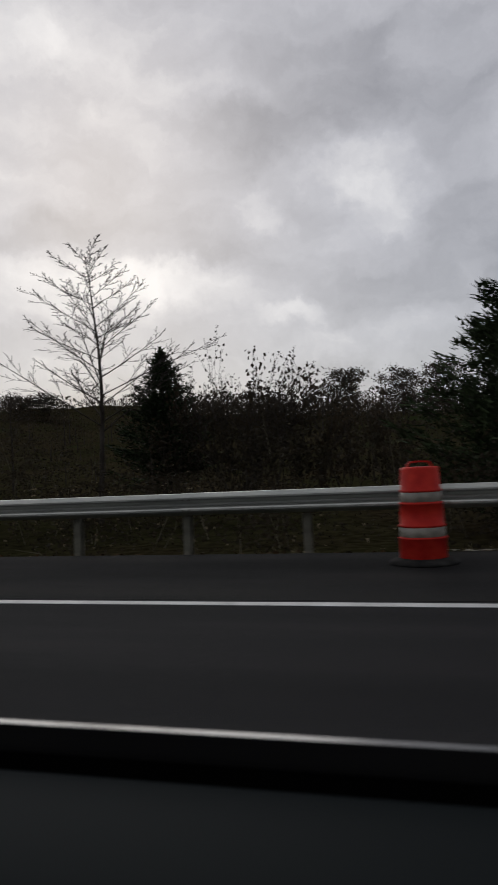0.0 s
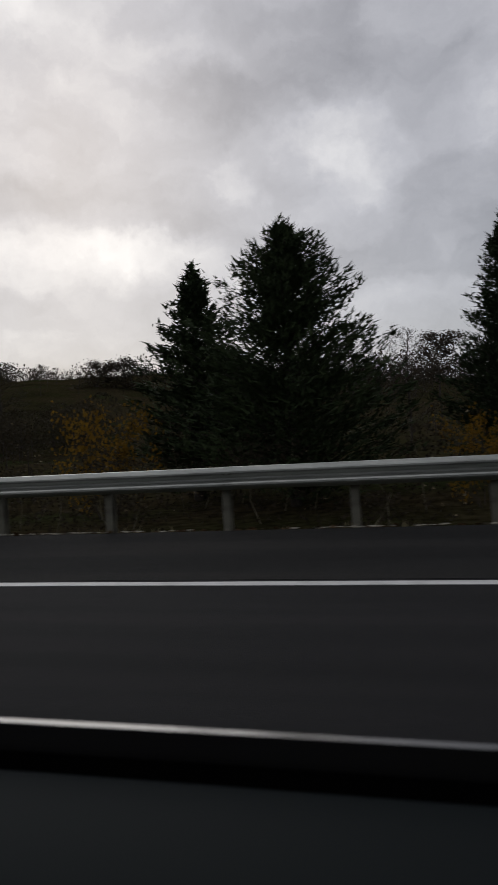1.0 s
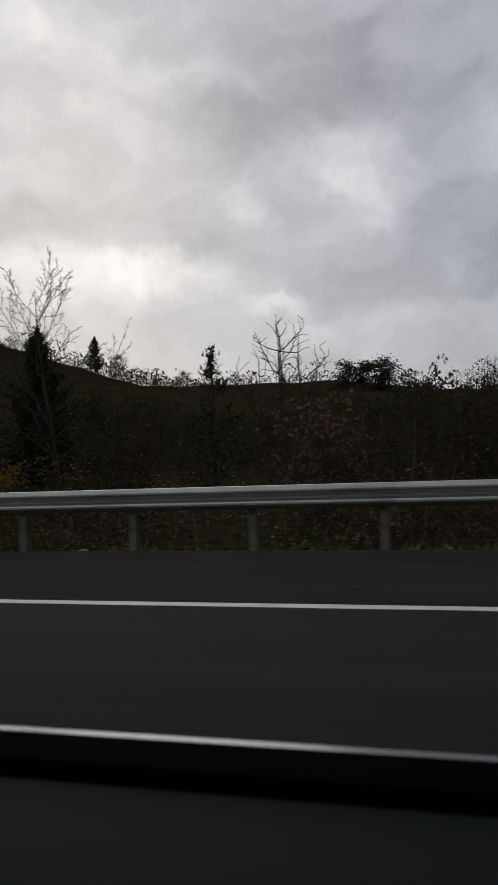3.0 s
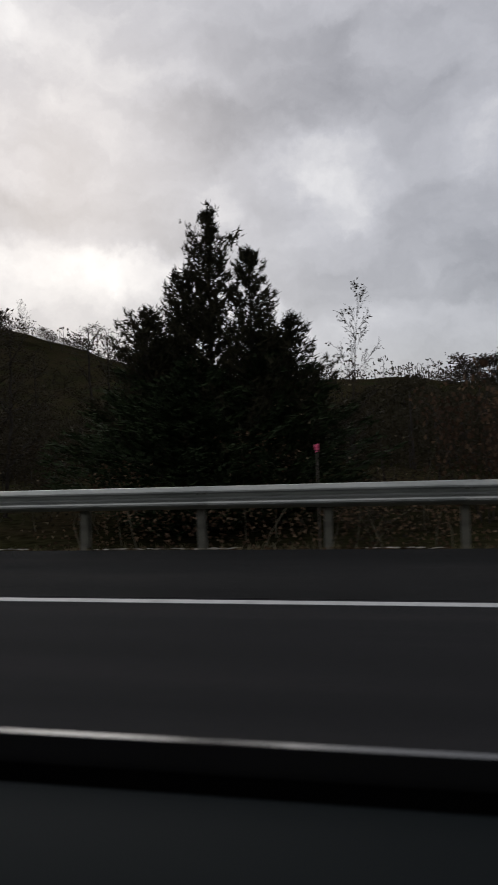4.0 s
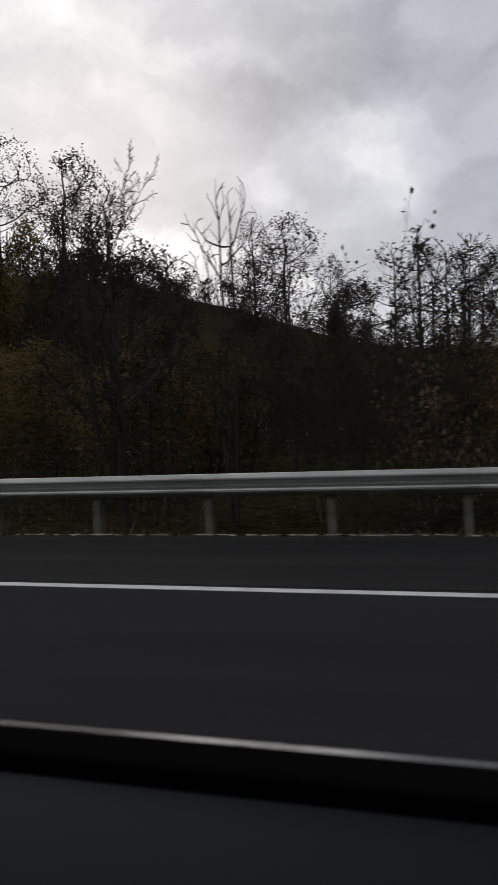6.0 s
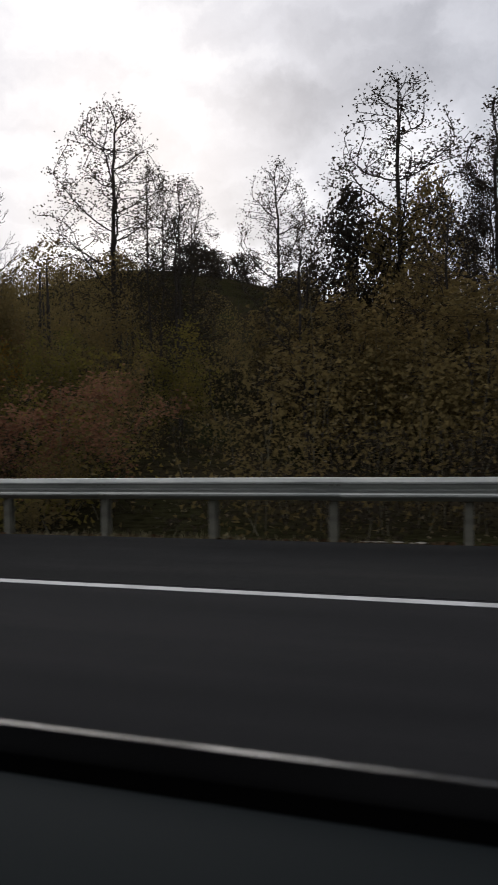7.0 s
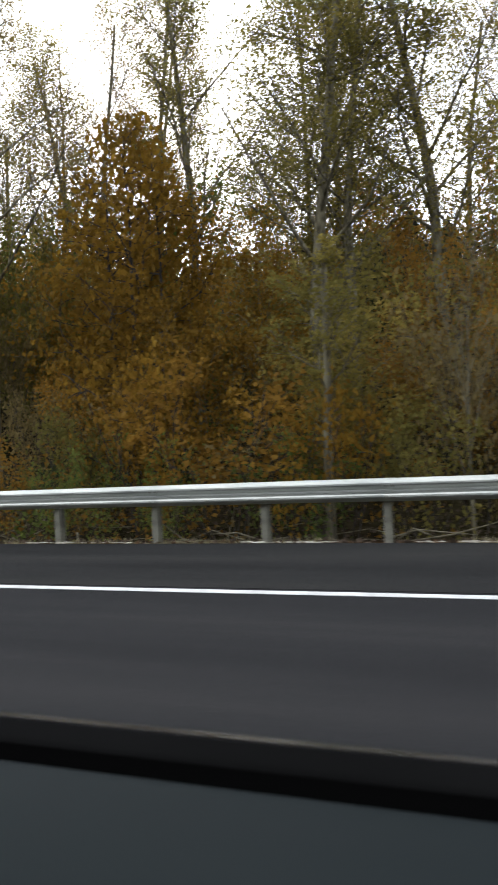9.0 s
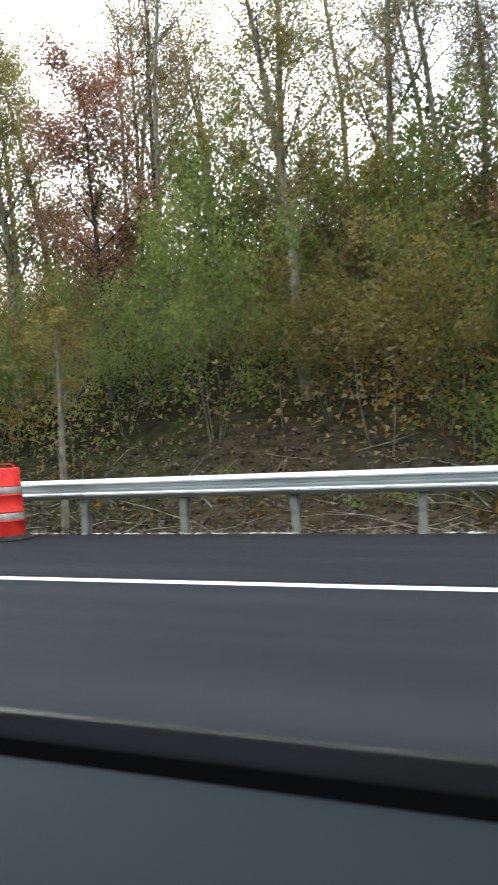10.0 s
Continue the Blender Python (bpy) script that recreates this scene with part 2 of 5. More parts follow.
LEAF_TAN = material("tan_dead_leaves", (0.3, 0.24, 0.15), 0.7, ramp=[(0.11, 0.085, 0.05), (0.21, 0.17, 0.105), (0.34, 0.29, 0.20)], gloss=0.1, scale=0.8, island=0.5, through_light=0.3)
STRAW = material("bleached_straw", (0.5, 0.47, 0.4), 0.9, ramp=[(0.30, 0.28, 0.23), (0.48, 0.45, 0.38), (0.62, 0.59, 0.52)], gloss=0.05, scale=4, island=0.4)
PINK = material("pink_ribbon", (0.8, 0.1, 0.2), 0.5, ramp=[(0.70, 0.06, 0.16), (0.85, 0.12, 0.24), (0.85, 0.14, 0.26)], scale=8)
PALE = material("pale_litter", (0.6,) * 3, 0.7, ramp=[(0.35, 0.33, 0.30), (0.55, 0.53, 0.50), (0.65, 0.64, 0.62)], scale=9)


# ------------------------------------------------------------ builders
def mesh_of(name, verts, faces, mat, smooth=False):
    """A mesh from arrays: faces is an (n, 3) or (n, 4) index array, or a list of lists."""
    me = bpy.data.meshes.new(name)
    me.from_pydata([tuple(v) for v in np.asarray(verts, float).tolist()], [], [list(f) for f in (faces.tolist() if isinstance(faces, np.ndarray) else faces)])
    me.materials.append(mat)
    if smooth:
        me.polygons.foreach_set("use_smooth", np.ones(len(me.polygons), bool))
    me.update()
    return me


def part(name, bm, mat, parent, label=""):
    me = bm
    if isinstance(bm, bmesh.types.BMesh):
        me = bpy.data.meshes.new(name)
        bm.to_mesh(me)
        bm.free()
        me.materials.append(mat)
    ob = new(name, me)
    ob.parent = parent
    return tagged(ob, label) if label else ob


def root(name, m, label, category, group="", kind=""):
    ob = new(name)
    ob.empty_display_size = 0.2
    ob.matrix_world = m
    return tagged(ob, label, category, group, kind)


def box_bm(x0, x1, y0, y1, z0, z1, bevel=0.0):
    bm = bmesh.new()
    bmesh.ops.create_cube(bm, size=1, matrix=Matrix.Translation(((x0 + x1) / 2, (y0 + y1) / 2, (z0 + z1) / 2)) @ Matrix.Diagonal((x1 - x0, y1 - y0, z1 - z0, 1)))
    if bevel:
        bmesh.ops.bevel(bm, geom=bm.edges[:], offset=bevel, segments=1, affect="EDGES")
    return bm


def lathe(profile, seg=32):
    """Turns (radius, z) rows round the z axis."""
    v, f = [], []
    for r, z in profile:
        for k in range(seg):
            a = 2 * math.pi * k / seg
            v.append((r * math.cos(a), r * math.sin(a), z))
    for i in range(len(profile) - 1):
        for k in range(seg):
            a, b = i * seg + k, i * seg + (k + 1) % seg
            f.append((a, b, b + seg, a + seg))
    return v, f


def sweep(profile, xs, offsets=None):
    """Extrudes a closed (y, z) profile along x; offsets shifts each ring by (dy, dz)."""
    v, f, n = [], [], len(profile)
    for i, x in enumerate(xs):
        dy, dz = offsets[i] if offsets is not None else (0, 0)
        v += [(x, y + dy, z + dz) for y, z in profile]
    for i in range(len(xs) - 1):
        for k in range(n):
            a, b = i * n + k, i * n + (k + 1) % n
            f.append((a, b, b + n, a + n))
    f.append(tuple(range(n))[::-1])
    f.append(tuple((len(xs) - 1) * n + k for k in range(n)))
    return v, f


# ------------------------------------------------------------ ground
def smooth01(v):
    v = np.clip(v, 0, 1)
    return v * v * (3 - 2 * v)


RIDGE_X = np.array([-900, -420, -340, -297, -272, -253, -235, -210, -186, -170, -138, -110, -78, -42, 50, 400])
RIDGE_Z = np.array([38, 40, 57, 64, 58, 51, 45, 36.5, 29, 26.5, 25.5, 24.5, 19.5, 16.5, 15, 20])


def ground_z(x, y):
    """Height of the land: verge, shallow ditch, a wooded cut bank further on, and the long hill behind."""
    x, y = np.asarray(x, float), np.asarray(y, float)
    ridge = np.interp(x, RIDGE_X, RIDGE_Z)
    z = -0.10 - 0.55 * smooth01((y - 10.4) / 3.0) + 0.6 * smooth01((y - 15) / 12)
    z = z + ridge * smooth01((y - 25) / 225) ** 0.85 * (1 - 0.8 * smooth01((y - 256) / 110))
    bank = smooth01((-195 - x) / 28)
    z = z + bank * 0.235 * np.clip(y - 15.0, 0, 21) * (1 - smooth01((y - 60) / 80))
    z = z + 0.28 * smooth01((-279 - x) / 8) * np.clip(y - 11.6, 0, 6.6) * (1 - smooth01((y - 60) / 80))
    bumps = 0.25 * np.sin(x * 0.31 + y * 0.17) + 0.2 * np.sin(x * 0.13 - y * 0.41)
    z = z + bumps * smooth01((y - 13) / 12) + 0.8 * np.sin(x * 0.05 + 1) * np.sin(y * 0.06) * smooth01((y - 60) / 60)
    # unseen hill beyond the lanes, added to darken what the rail reflects
    unseen_hill = 16 * smooth01((-14 - y) / 45) + 16 * smooth01((-60 - y) / 120)
    return np.where(y < 10.1, -0.10 - 0.9 * smooth01((10.05 - y) / 0.4) + unseen_hill, z)


def build_ground():
    xs = np.concatenate([np.linspace(-3000, -460, 18), np.arange(-440, 141, 2.5), np.linspace(160, 2500, 18)])
    ys = np.concatenate([[-2500, -800, -200, -150, -110, -80, -60, -50, -40, -32, -24, -18, -14, -9, 9.5, 9.8, 10.06], np.arange(10.3, 16, 0.45), np.arange(16, 40, 1.2), np.arange(41, 120, 4), np.arange(124, 360, 8),
                         np.linspace(380, 3000, 16)])
    gx, gy = np.meshgrid(xs, ys, indexing="ij")
    gz = ground_z(gx, gy)
    n = len(ys)
    idx = np.arange(len(xs) * n).reshape(len(xs), n)
    faces = np.stack([idx[:-1, :-1], idx[1:, :-1], idx[1:, 1:], idx[:-1, 1:]], -1).reshape(-1, 4)
    ob = new("ground", mesh_of("ground", np.stack([gx, gy, gz], -1).reshape(-1, 3), faces, GROUND, True))
    tagged(ob, "rough brown and olive grassy hillside behind the road", "ground", kind="structure")


build_ground()

# ------------------------------------------------------------ road
X0, X1 = -420.0, 120.0
road = tagged(new("road", None), "dark grey asphalt motorway lanes", "road", kind="structure")
part("carriageway", box_bm(X0, X1, -9.0, 6.46, -0.6, 0.0), ASPHALT, road, "smooth dark asphalt lanes")
part("shoulder", box_bm(X0, X1, 6.462, 9.95, -0.6, -0.004), SHOULDER, road, "dark asphalt hard shoulder")
part("tar_seam", box_bm(X0, X1, 6.452, 6.475, -0.02, 0.0025), SEAM, road, "thin black tar seam along the lane edge")


def build_edge_line():
    r = random.Random(5)
    xs = np.arange(X0, X1 + 0.1, 0.9)
    v, f = [], []
    for x in xs:
        a, b = 6.20 + r.uniform(-0.006, 0.006), 6.352 + r.uniform(-0.006, 0.006)
        v += [(x, a, 0.0005), (x, a, 0.005), (x, b, 0.005), (x, b, 0.0005)]
    for i in range(len(xs) - 1):
        for k in range(3):
            f.append((4 * i + k, 4 * i + k + 1, 4 * i + k + 5, 4 * i + k + 4))
    ob = new("edge_line", mesh_of("edge_line", v, f, PAINT))
    tagged(ob, "solid white painted line along the lane edge", "road marking", kind="structure")


build_edge_line()

# ------------------------------------------------------------ guard rail
RAIL_Y, RAIL_TOP, RAIL_LOW, PITCH, PHASE = 10.236, 0.897, 0.560, 1.905, -0.299
W_SHAPE = [(0.000, 0.305), (-0.030, 0.300), (-0.072, 0.262), (-0.083, 0.245), (-0.083, 0.222), (-0.070, 0.203), (-0.012, 0.172), (0.0, 0.158), (0.0, 0.147),
           (-0.012, 0.133), (-0.070, 0.102), (-0.083, 0.083), (-0.083, 0.060), (-0.072, 0.043), (-0.030, 0.005), (0.000, 0.0)]

W_SHAPE = [(y, z * (RAIL_TOP - RAIL_LOW) / 0.305) for y, z in W_SHAPE]


def build_guard_rail():
    rail = root("guard_rail", pose(0, 0, 0), "galvanised steel guard rail on posts along the shoulder", "guard rail")
    back = [(y + 0.006, z) for y, z in W_SHAPE]
    closed = [(y + RAIL_Y, z + RAIL_LOW) for y, z in W_SHAPE + back[::-1]]
    length = 2 * PITCH
    v, f = sweep(closed, [0.0, length * 0.25, length * 0.5, length * 0.75, length + 0.16])
    beam_me = mesh_of("beam", v, f, GALV)
    # eight bolt heads at a splice
    bm = bmesh.new()
    for dx in (0.03, 0.13):
        for z in (0.075, 0.233):
            bmesh.ops.create_cone(bm, cap_ends=True, segments=6, radius1=0.016, radius2=0.013, depth=0.014,
                                  matrix=Matrix.Translation((dx, RAIL_Y - 0.089, RAIL_LOW + z)) @ Matrix.Rotation(radians(90), 4, "X"))
    bolt_me = bpy.data.meshes.new("splice_bolts")
    bm.to_mesh(bolt_me)
    bm.free()
    bolt_me.materials.append(POST)
    # rolled steel post with two flanges and a web
    shape = [(-0.055, 0), (0.055, 0), (0.055, 0.012), (0.008, 0.012), (0.008, 0.138), (0.055, 0.138), (0.055, 0.15), (-0.055, 0.15), (-0.055, 0.138), (-0.008, 0.138), (-0.008, 0.012), (-0.055, 0.012)]
    pv = [(x, y, z) for z in (-0.55, 0.80) for x, y in shape]
    n = len(shape)
    pf = [(k, (k + 1) % n, (k + 1) % n + n, k + n) for k in range(n)] + [tuple(range(n))[::-1], tuple(range(n, 2 * n))]
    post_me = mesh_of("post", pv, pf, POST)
    bmk = box_bm(-0.05, 0.05, -0.10, 0.0, 0.56, 0.86, 0.006)
    block_me = bpy.data.meshes.new("blockout")
    bmk.to_mesh(block_me)
    bmk.free()
    block_me.materials.append(TIMBER)
    # one section took a knock: its lower edge is bent up
    dv = [(x, y, z + 0.035 * math.exp(-((x - 2.2) / 0.55) ** 2) * (1.0 if z < RAIL_LOW + 0.1 else 0.45)) for x, y, z in sweep(closed, list(np.linspace(0, length + 0.16, 25)))[0]]
    dent_me = mesh_of("beam", dv, sweep(closed, list(np.linspace(0, length + 0.16, 25)))[1], GALV)
    r = random.Random(11)
    first, last = math.ceil((-355 - PHASE) / PITCH), math.floor((40 - PHASE) / PITCH)
    for k in range(first, last + 1):
        x = PHASE + k * PITCH
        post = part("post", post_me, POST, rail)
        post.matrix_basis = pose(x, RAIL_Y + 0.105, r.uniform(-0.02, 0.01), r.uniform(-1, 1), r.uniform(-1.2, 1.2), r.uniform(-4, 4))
        block = part("blockout", block_me, TIMBER, rail)
        block.matrix_basis = pose(x, RAIL_Y + 0.103, 0)
        if k % 2 == 0:
            beam = part("beam", dent_me if -232.3 < x < -228.4 else beam_me, GALV, rail)
            beam.matrix_basis = pose(x, 0.0 if k % 4 == 0 else -0.0065, r.uniform(-0.003, 0.003))
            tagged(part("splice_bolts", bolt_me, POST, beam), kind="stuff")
    return rail


build_guard_rail()


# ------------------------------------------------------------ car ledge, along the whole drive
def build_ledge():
    """The car's black window ledge, stretched along the camera path to fit its view."""
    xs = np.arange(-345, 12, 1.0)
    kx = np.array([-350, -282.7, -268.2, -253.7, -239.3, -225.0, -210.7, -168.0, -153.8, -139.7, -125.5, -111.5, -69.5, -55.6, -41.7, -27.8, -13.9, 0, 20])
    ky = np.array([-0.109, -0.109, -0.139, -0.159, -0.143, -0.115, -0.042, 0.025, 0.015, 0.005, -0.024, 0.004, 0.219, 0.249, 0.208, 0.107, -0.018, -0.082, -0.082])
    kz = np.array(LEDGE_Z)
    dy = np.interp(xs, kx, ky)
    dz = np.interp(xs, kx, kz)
    ledge = root("window_ledge", pose(0, 0, 0), "black rubber-edged car window ledge stretched along the camera path", "window ledge")
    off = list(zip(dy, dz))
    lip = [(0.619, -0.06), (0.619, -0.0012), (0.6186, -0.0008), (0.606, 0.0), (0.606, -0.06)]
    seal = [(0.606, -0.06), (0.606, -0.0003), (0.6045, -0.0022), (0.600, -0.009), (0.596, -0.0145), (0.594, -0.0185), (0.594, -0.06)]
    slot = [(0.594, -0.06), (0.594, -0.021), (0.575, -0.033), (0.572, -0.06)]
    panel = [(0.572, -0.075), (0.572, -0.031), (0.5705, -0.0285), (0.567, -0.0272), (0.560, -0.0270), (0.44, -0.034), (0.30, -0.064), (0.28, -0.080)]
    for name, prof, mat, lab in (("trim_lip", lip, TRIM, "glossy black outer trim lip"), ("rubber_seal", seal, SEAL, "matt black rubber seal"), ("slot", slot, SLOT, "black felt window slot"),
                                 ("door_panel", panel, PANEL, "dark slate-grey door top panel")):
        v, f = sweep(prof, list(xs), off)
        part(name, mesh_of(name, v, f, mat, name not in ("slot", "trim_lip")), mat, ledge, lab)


# ledge heights along x, set so the lip sits right in the camera's view
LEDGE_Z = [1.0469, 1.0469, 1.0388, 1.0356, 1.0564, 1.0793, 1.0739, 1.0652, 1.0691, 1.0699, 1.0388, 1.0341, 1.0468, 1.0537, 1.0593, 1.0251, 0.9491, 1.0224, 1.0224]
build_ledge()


# ------------------------------------------------------------ traffic drums
def build_drum():
    drum = root("traffic_drum", pose(0, 0, 0), "", "traffic drum")
    def ring(name, prof, mat, label="", parent=drum):
        v, f = lathe(prof, 36)
        return part(name, mesh_of(name, v, f, mat, True), mat, parent, label)
    ring("body", [(0.0, 0.05), (0.278, 0.05), (0.283, 0.06), (0.281, 0.30), (0.288, 0.306), (0.288, 0.318), (0.272, 0.326), (0.270, 0.446), (0.279, 0.452), (0.279, 0.470),
                  (0.262, 0.478), (0.258, 0.712), (0.267, 0.718), (0.267, 0.736), (0.250, 0.744), (0.247, 0.866), (0.256, 0.872), (0.256, 0.888), (0.240, 0.898),
                  (0.231, 1.135), (0.222, 1.158), (0.205, 1.166), (0.0, 1.170)], ORANGE, "orange plastic barrel with raised ribs")
    ring("reflective_band", [(0.2735, 0.330), (0.2745, 0.332), (0.2725, 0.442), (0.2712, 0.443)], BAND, "grimy white reflective band")
    ring("reflective_band", [(0.2510, 0.748), (0.2522, 0.750), (0.2495, 0.862), (0.2480, 0.863)], BAND, "grimy white reflective band")
    ring("rubber_base", [(0.27, 0.0), (0.418, 0.0), (0.425, 0.012), (0.414, 0.034), (0.375, 0.052), (0.33, 0.060), (0.285, 0.075), (0.27, 0.07)], RUBBER, "flat black rubber tyre ring")
    # bail handle on the lid
    bm = bmesh.new()
    pts = [(-0.15, 1.150), (-0.135, 1.20), (-0.11, 1.225), (0.0, 1.232), (0.11, 1.225), (0.135, 1.20), (0.15, 1.150)]
    for (xa, za), (xb, zb) in zip(pts, pts[1:]):
        d = Vector((xb - xa, 0, zb - za))
        bmesh.ops.create_cube(bm, size=1, matrix=Matrix.Translation(((xa + xb) / 2, 0, (za + zb) / 2)) @ d.to_track_quat("X", "Z").to_matrix().to_4x4() @ Matrix.Diagonal((d.length + 0.012, 0.05, 0.022, 1)))
    part("handle", bm, ORANGE, drum, "moulded carrying handle")
    return drum


DRUMS = [(-0.48, 8.9, 12), (-25.45, 9.0, 100), (-57.79, 9.2, 5), (-76.12, 9.0, 60), (-106.79, 9.0, 140), (-139.33, 8.6, -8), (-163.7, 9.0, 80), (-208.8, 9.0, 30),
         (-222.9, 9.2, 95), (-239.03, 9.3, 20), (-274.72, 9.35, 75), (-290.69, 9.4, 40)]
drum0 = build_drum()
for i, (x, y, a) in enumerate(DRUMS):
    d = drum0 if i == 0 else copy_thing(drum0, pose(0, 0, 0))
    d.matrix_basis = pose(x, y, -0.004, 0, 0, a)
    tagged(d, "orange and white striped traffic drum on the shoulder", "traffic drum", "drums along the shoulder")


# ------------------------------------------------------------ plant generators
def unit(v):
    return v / (np.linalg.norm(v, axis=-1, keepdims=True) + 1e-9)


def leaf_quads(p, axis, length, width, rng, small=False):
    """Leaves at p along axis: folded diamonds, or plain pointed ones where they are small."""
    n = len(p)
    side = unit(np.cross(axis, unit(rng.normal(size=(n, 3)))))
    up = np.cross(side, axis)
    ln = (length * rng.uniform(0.7, 1.25, n))[:, None]
    wd = (width * rng.uniform(0.7, 1.25, n))[:, None]
    if small:
        v = np.stack([p - side * wd * 0.55 - axis * ln * 0.3, p + side * wd * 0.55 - axis * ln * 0.3, p + axis * ln * 0.6], 1).reshape(-1, 3)
        return v, np.arange(3 * n).reshape(-1, 3)
    fold = up * wd * rng.uniform(-0.25, 0.25, (n, 1))
    v = np.stack([p - axis * ln * 0.5, p + side * wd * 0.5 + fold, p + axis * ln * 0.5, p - side * wd * 0.5 + fold], 1).reshape(-1, 3)
    return v, np.arange(4 * n).reshape(-1, 4)


def tubes(lines):
    """Tapered tubes along (points, radii, sides) lines, as one set of vertices and quads."""
    vs, fs, base = [], [], 0
    for pts, rad, sides in lines:
        pts = np.asarray(pts)
        tang = unit(np.gradient(pts, axis=0))
        ref = np.array([0.31, 0.77, 0.2]) if abs(tang[0][2]) > 0.7 else np.array([0.0, 0.1, 1.0])
        a = unit(np.cross(tang, ref))
        b = np.cross(tang, a)
        ang = np.arange(sides) * 2 * np.pi / sides
        ring = pts[:, None] + np.asarray(rad)[:, None, None] * (np.cos(ang)[None, :, None] * a[:, None] + np.sin(ang)[None, :, None] * b[:, None])
        m = len(pts)
        vs.append(ring.reshape(-1, 3))
        idx = base + np.arange(m * sides).reshape(m, sides)
        nxt = np.roll(idx, -1, 1)
        fs.append(np.stack([idx[:-1], nxt[:-1], nxt[1:], idx[1:]], -1).reshape(-1, 4))
        base += m * sides
    return np.concatenate(vs), np.concatenate(fs)


def grow(rng, height, stems=1, trunk_r=0.1, kids=(16, 7, 4), ratio=(0.42, 0.45, 0.45), angle=(50, 45, 40), start=(0.25, 0.2, 0.2), up=(0.0, 0.10, 0.06),
         wig=(0.05, 0.13, 0.16), lean=0.05, taper_top=0.55, fan=0.0, gap=0.12, twig=0.009, trunk_end=0.12, light=False):
    """A branching skeleton: tubes and twig points with their directions."""
    boles, lines, tips = [], [], []

    def limb(p, d, length, r, level):
        n = (4, 3, 2, 2)[level] if light else (9, 4, 2, 2)[level]
        pts = [p]
        for _ in range(n):
            d = unit(d + rng.normal(size=3) * wig[min(level, 2)] + np.array([0, 0, up[min(level, 2)]]))
            pts.append(pts[-1] + d * length / n)
        pts = np.array(pts)
        end = trunk_end if level == 0 else 0.35
        (boles if level == 0 else lines).append((pts, np.maximum(np.linspace(r, r * end, n + 1), twig), 3 if light else (7, 3, 3, 3)[level]))
        if level >= len(kids):
            for q in pts[1:]:
                tips.append((q, d))
            return
        az = rng.uniform(0, 6.28)
        for j in range(kids[level]):
            s = start[level] + (1 - start[level]) * (j + rng.uniform(0, 0.9)) / kids[level]
            s = min(s, 0.98)
            i = min(int(s * n), n - 1)
            q = pts[i] + (pts[i + 1] - pts[i]) * (s * n - i)
            t = unit(pts[i + 1] - pts[i])
            az += 2.4 + rng.uniform(-0.5, 0.5)
            a = unit(np.cross(t, np.array([0.3, 0.2, 0.9]) if abs(t[2]) < 0.9 else np.array([1.0, 0.2, 0.1])))
            b = np.cross(t, a)
            th = math.radians(angle[level] * rng.uniform(0.75, 1.25)) * (1 - 0.35 * s)
            cd = unit(t * math.cos(th) + (a * math.cos(az) + b * math.sin(az)) * math.sin(th))
            shape = (1 - taper_top * s) * (0.55 + 0.45 * min(1, s / 0.35)) if level == 0 else (1 - 0.5 * s)
            limb(q, cd, length * ratio[level] * shape * rng.uniform(0.75, 1.2), max(r * (1 - 0.8 * s) * 0.5, twig * 1.2), level + 1)

    for k in range(stems):
        a = 6.28 * k / max(stems, 1) + rng.uniform(-0.4, 0.4)
        lean_k = lean if stems == 1 else lean + fan
        d = unit(np.array([math.cos(a) * lean_k, math.sin(a) * lean_k * 0.6, 1.0]))
        p = np.array([(k - (stems - 1) / 2) * gap * 2 if gap > 0.3 else math.cos(a) * gap * (stems > 1), math.sin(a) * gap * (stems > 1), -0.3])
        limb(p, d, height * (1.0 if k == 0 else rng.uniform(0.82, 1.0)), trunk_r * (1.0 if k == 0 else 0.85), 0)
    return boles, lines, tips


def kind_of(parts):
    """A plant kind: parts (name, mesh, label) with the height and half width of the whole."""
    top, half = 0.0, 0.0
    for _, me, _ in parts:
        co = np.empty(len(me.vertices) * 3)
        me.vertices.foreach_get("co", co)
        co = co.reshape(-1, 3)
        top = max(top, np.percentile(co[:, 2], 99.9))
        half = max(half, np.percentile(np.abs(co[:, 0]), 98))
    return {"parts": parts, "h": top, "r": half}


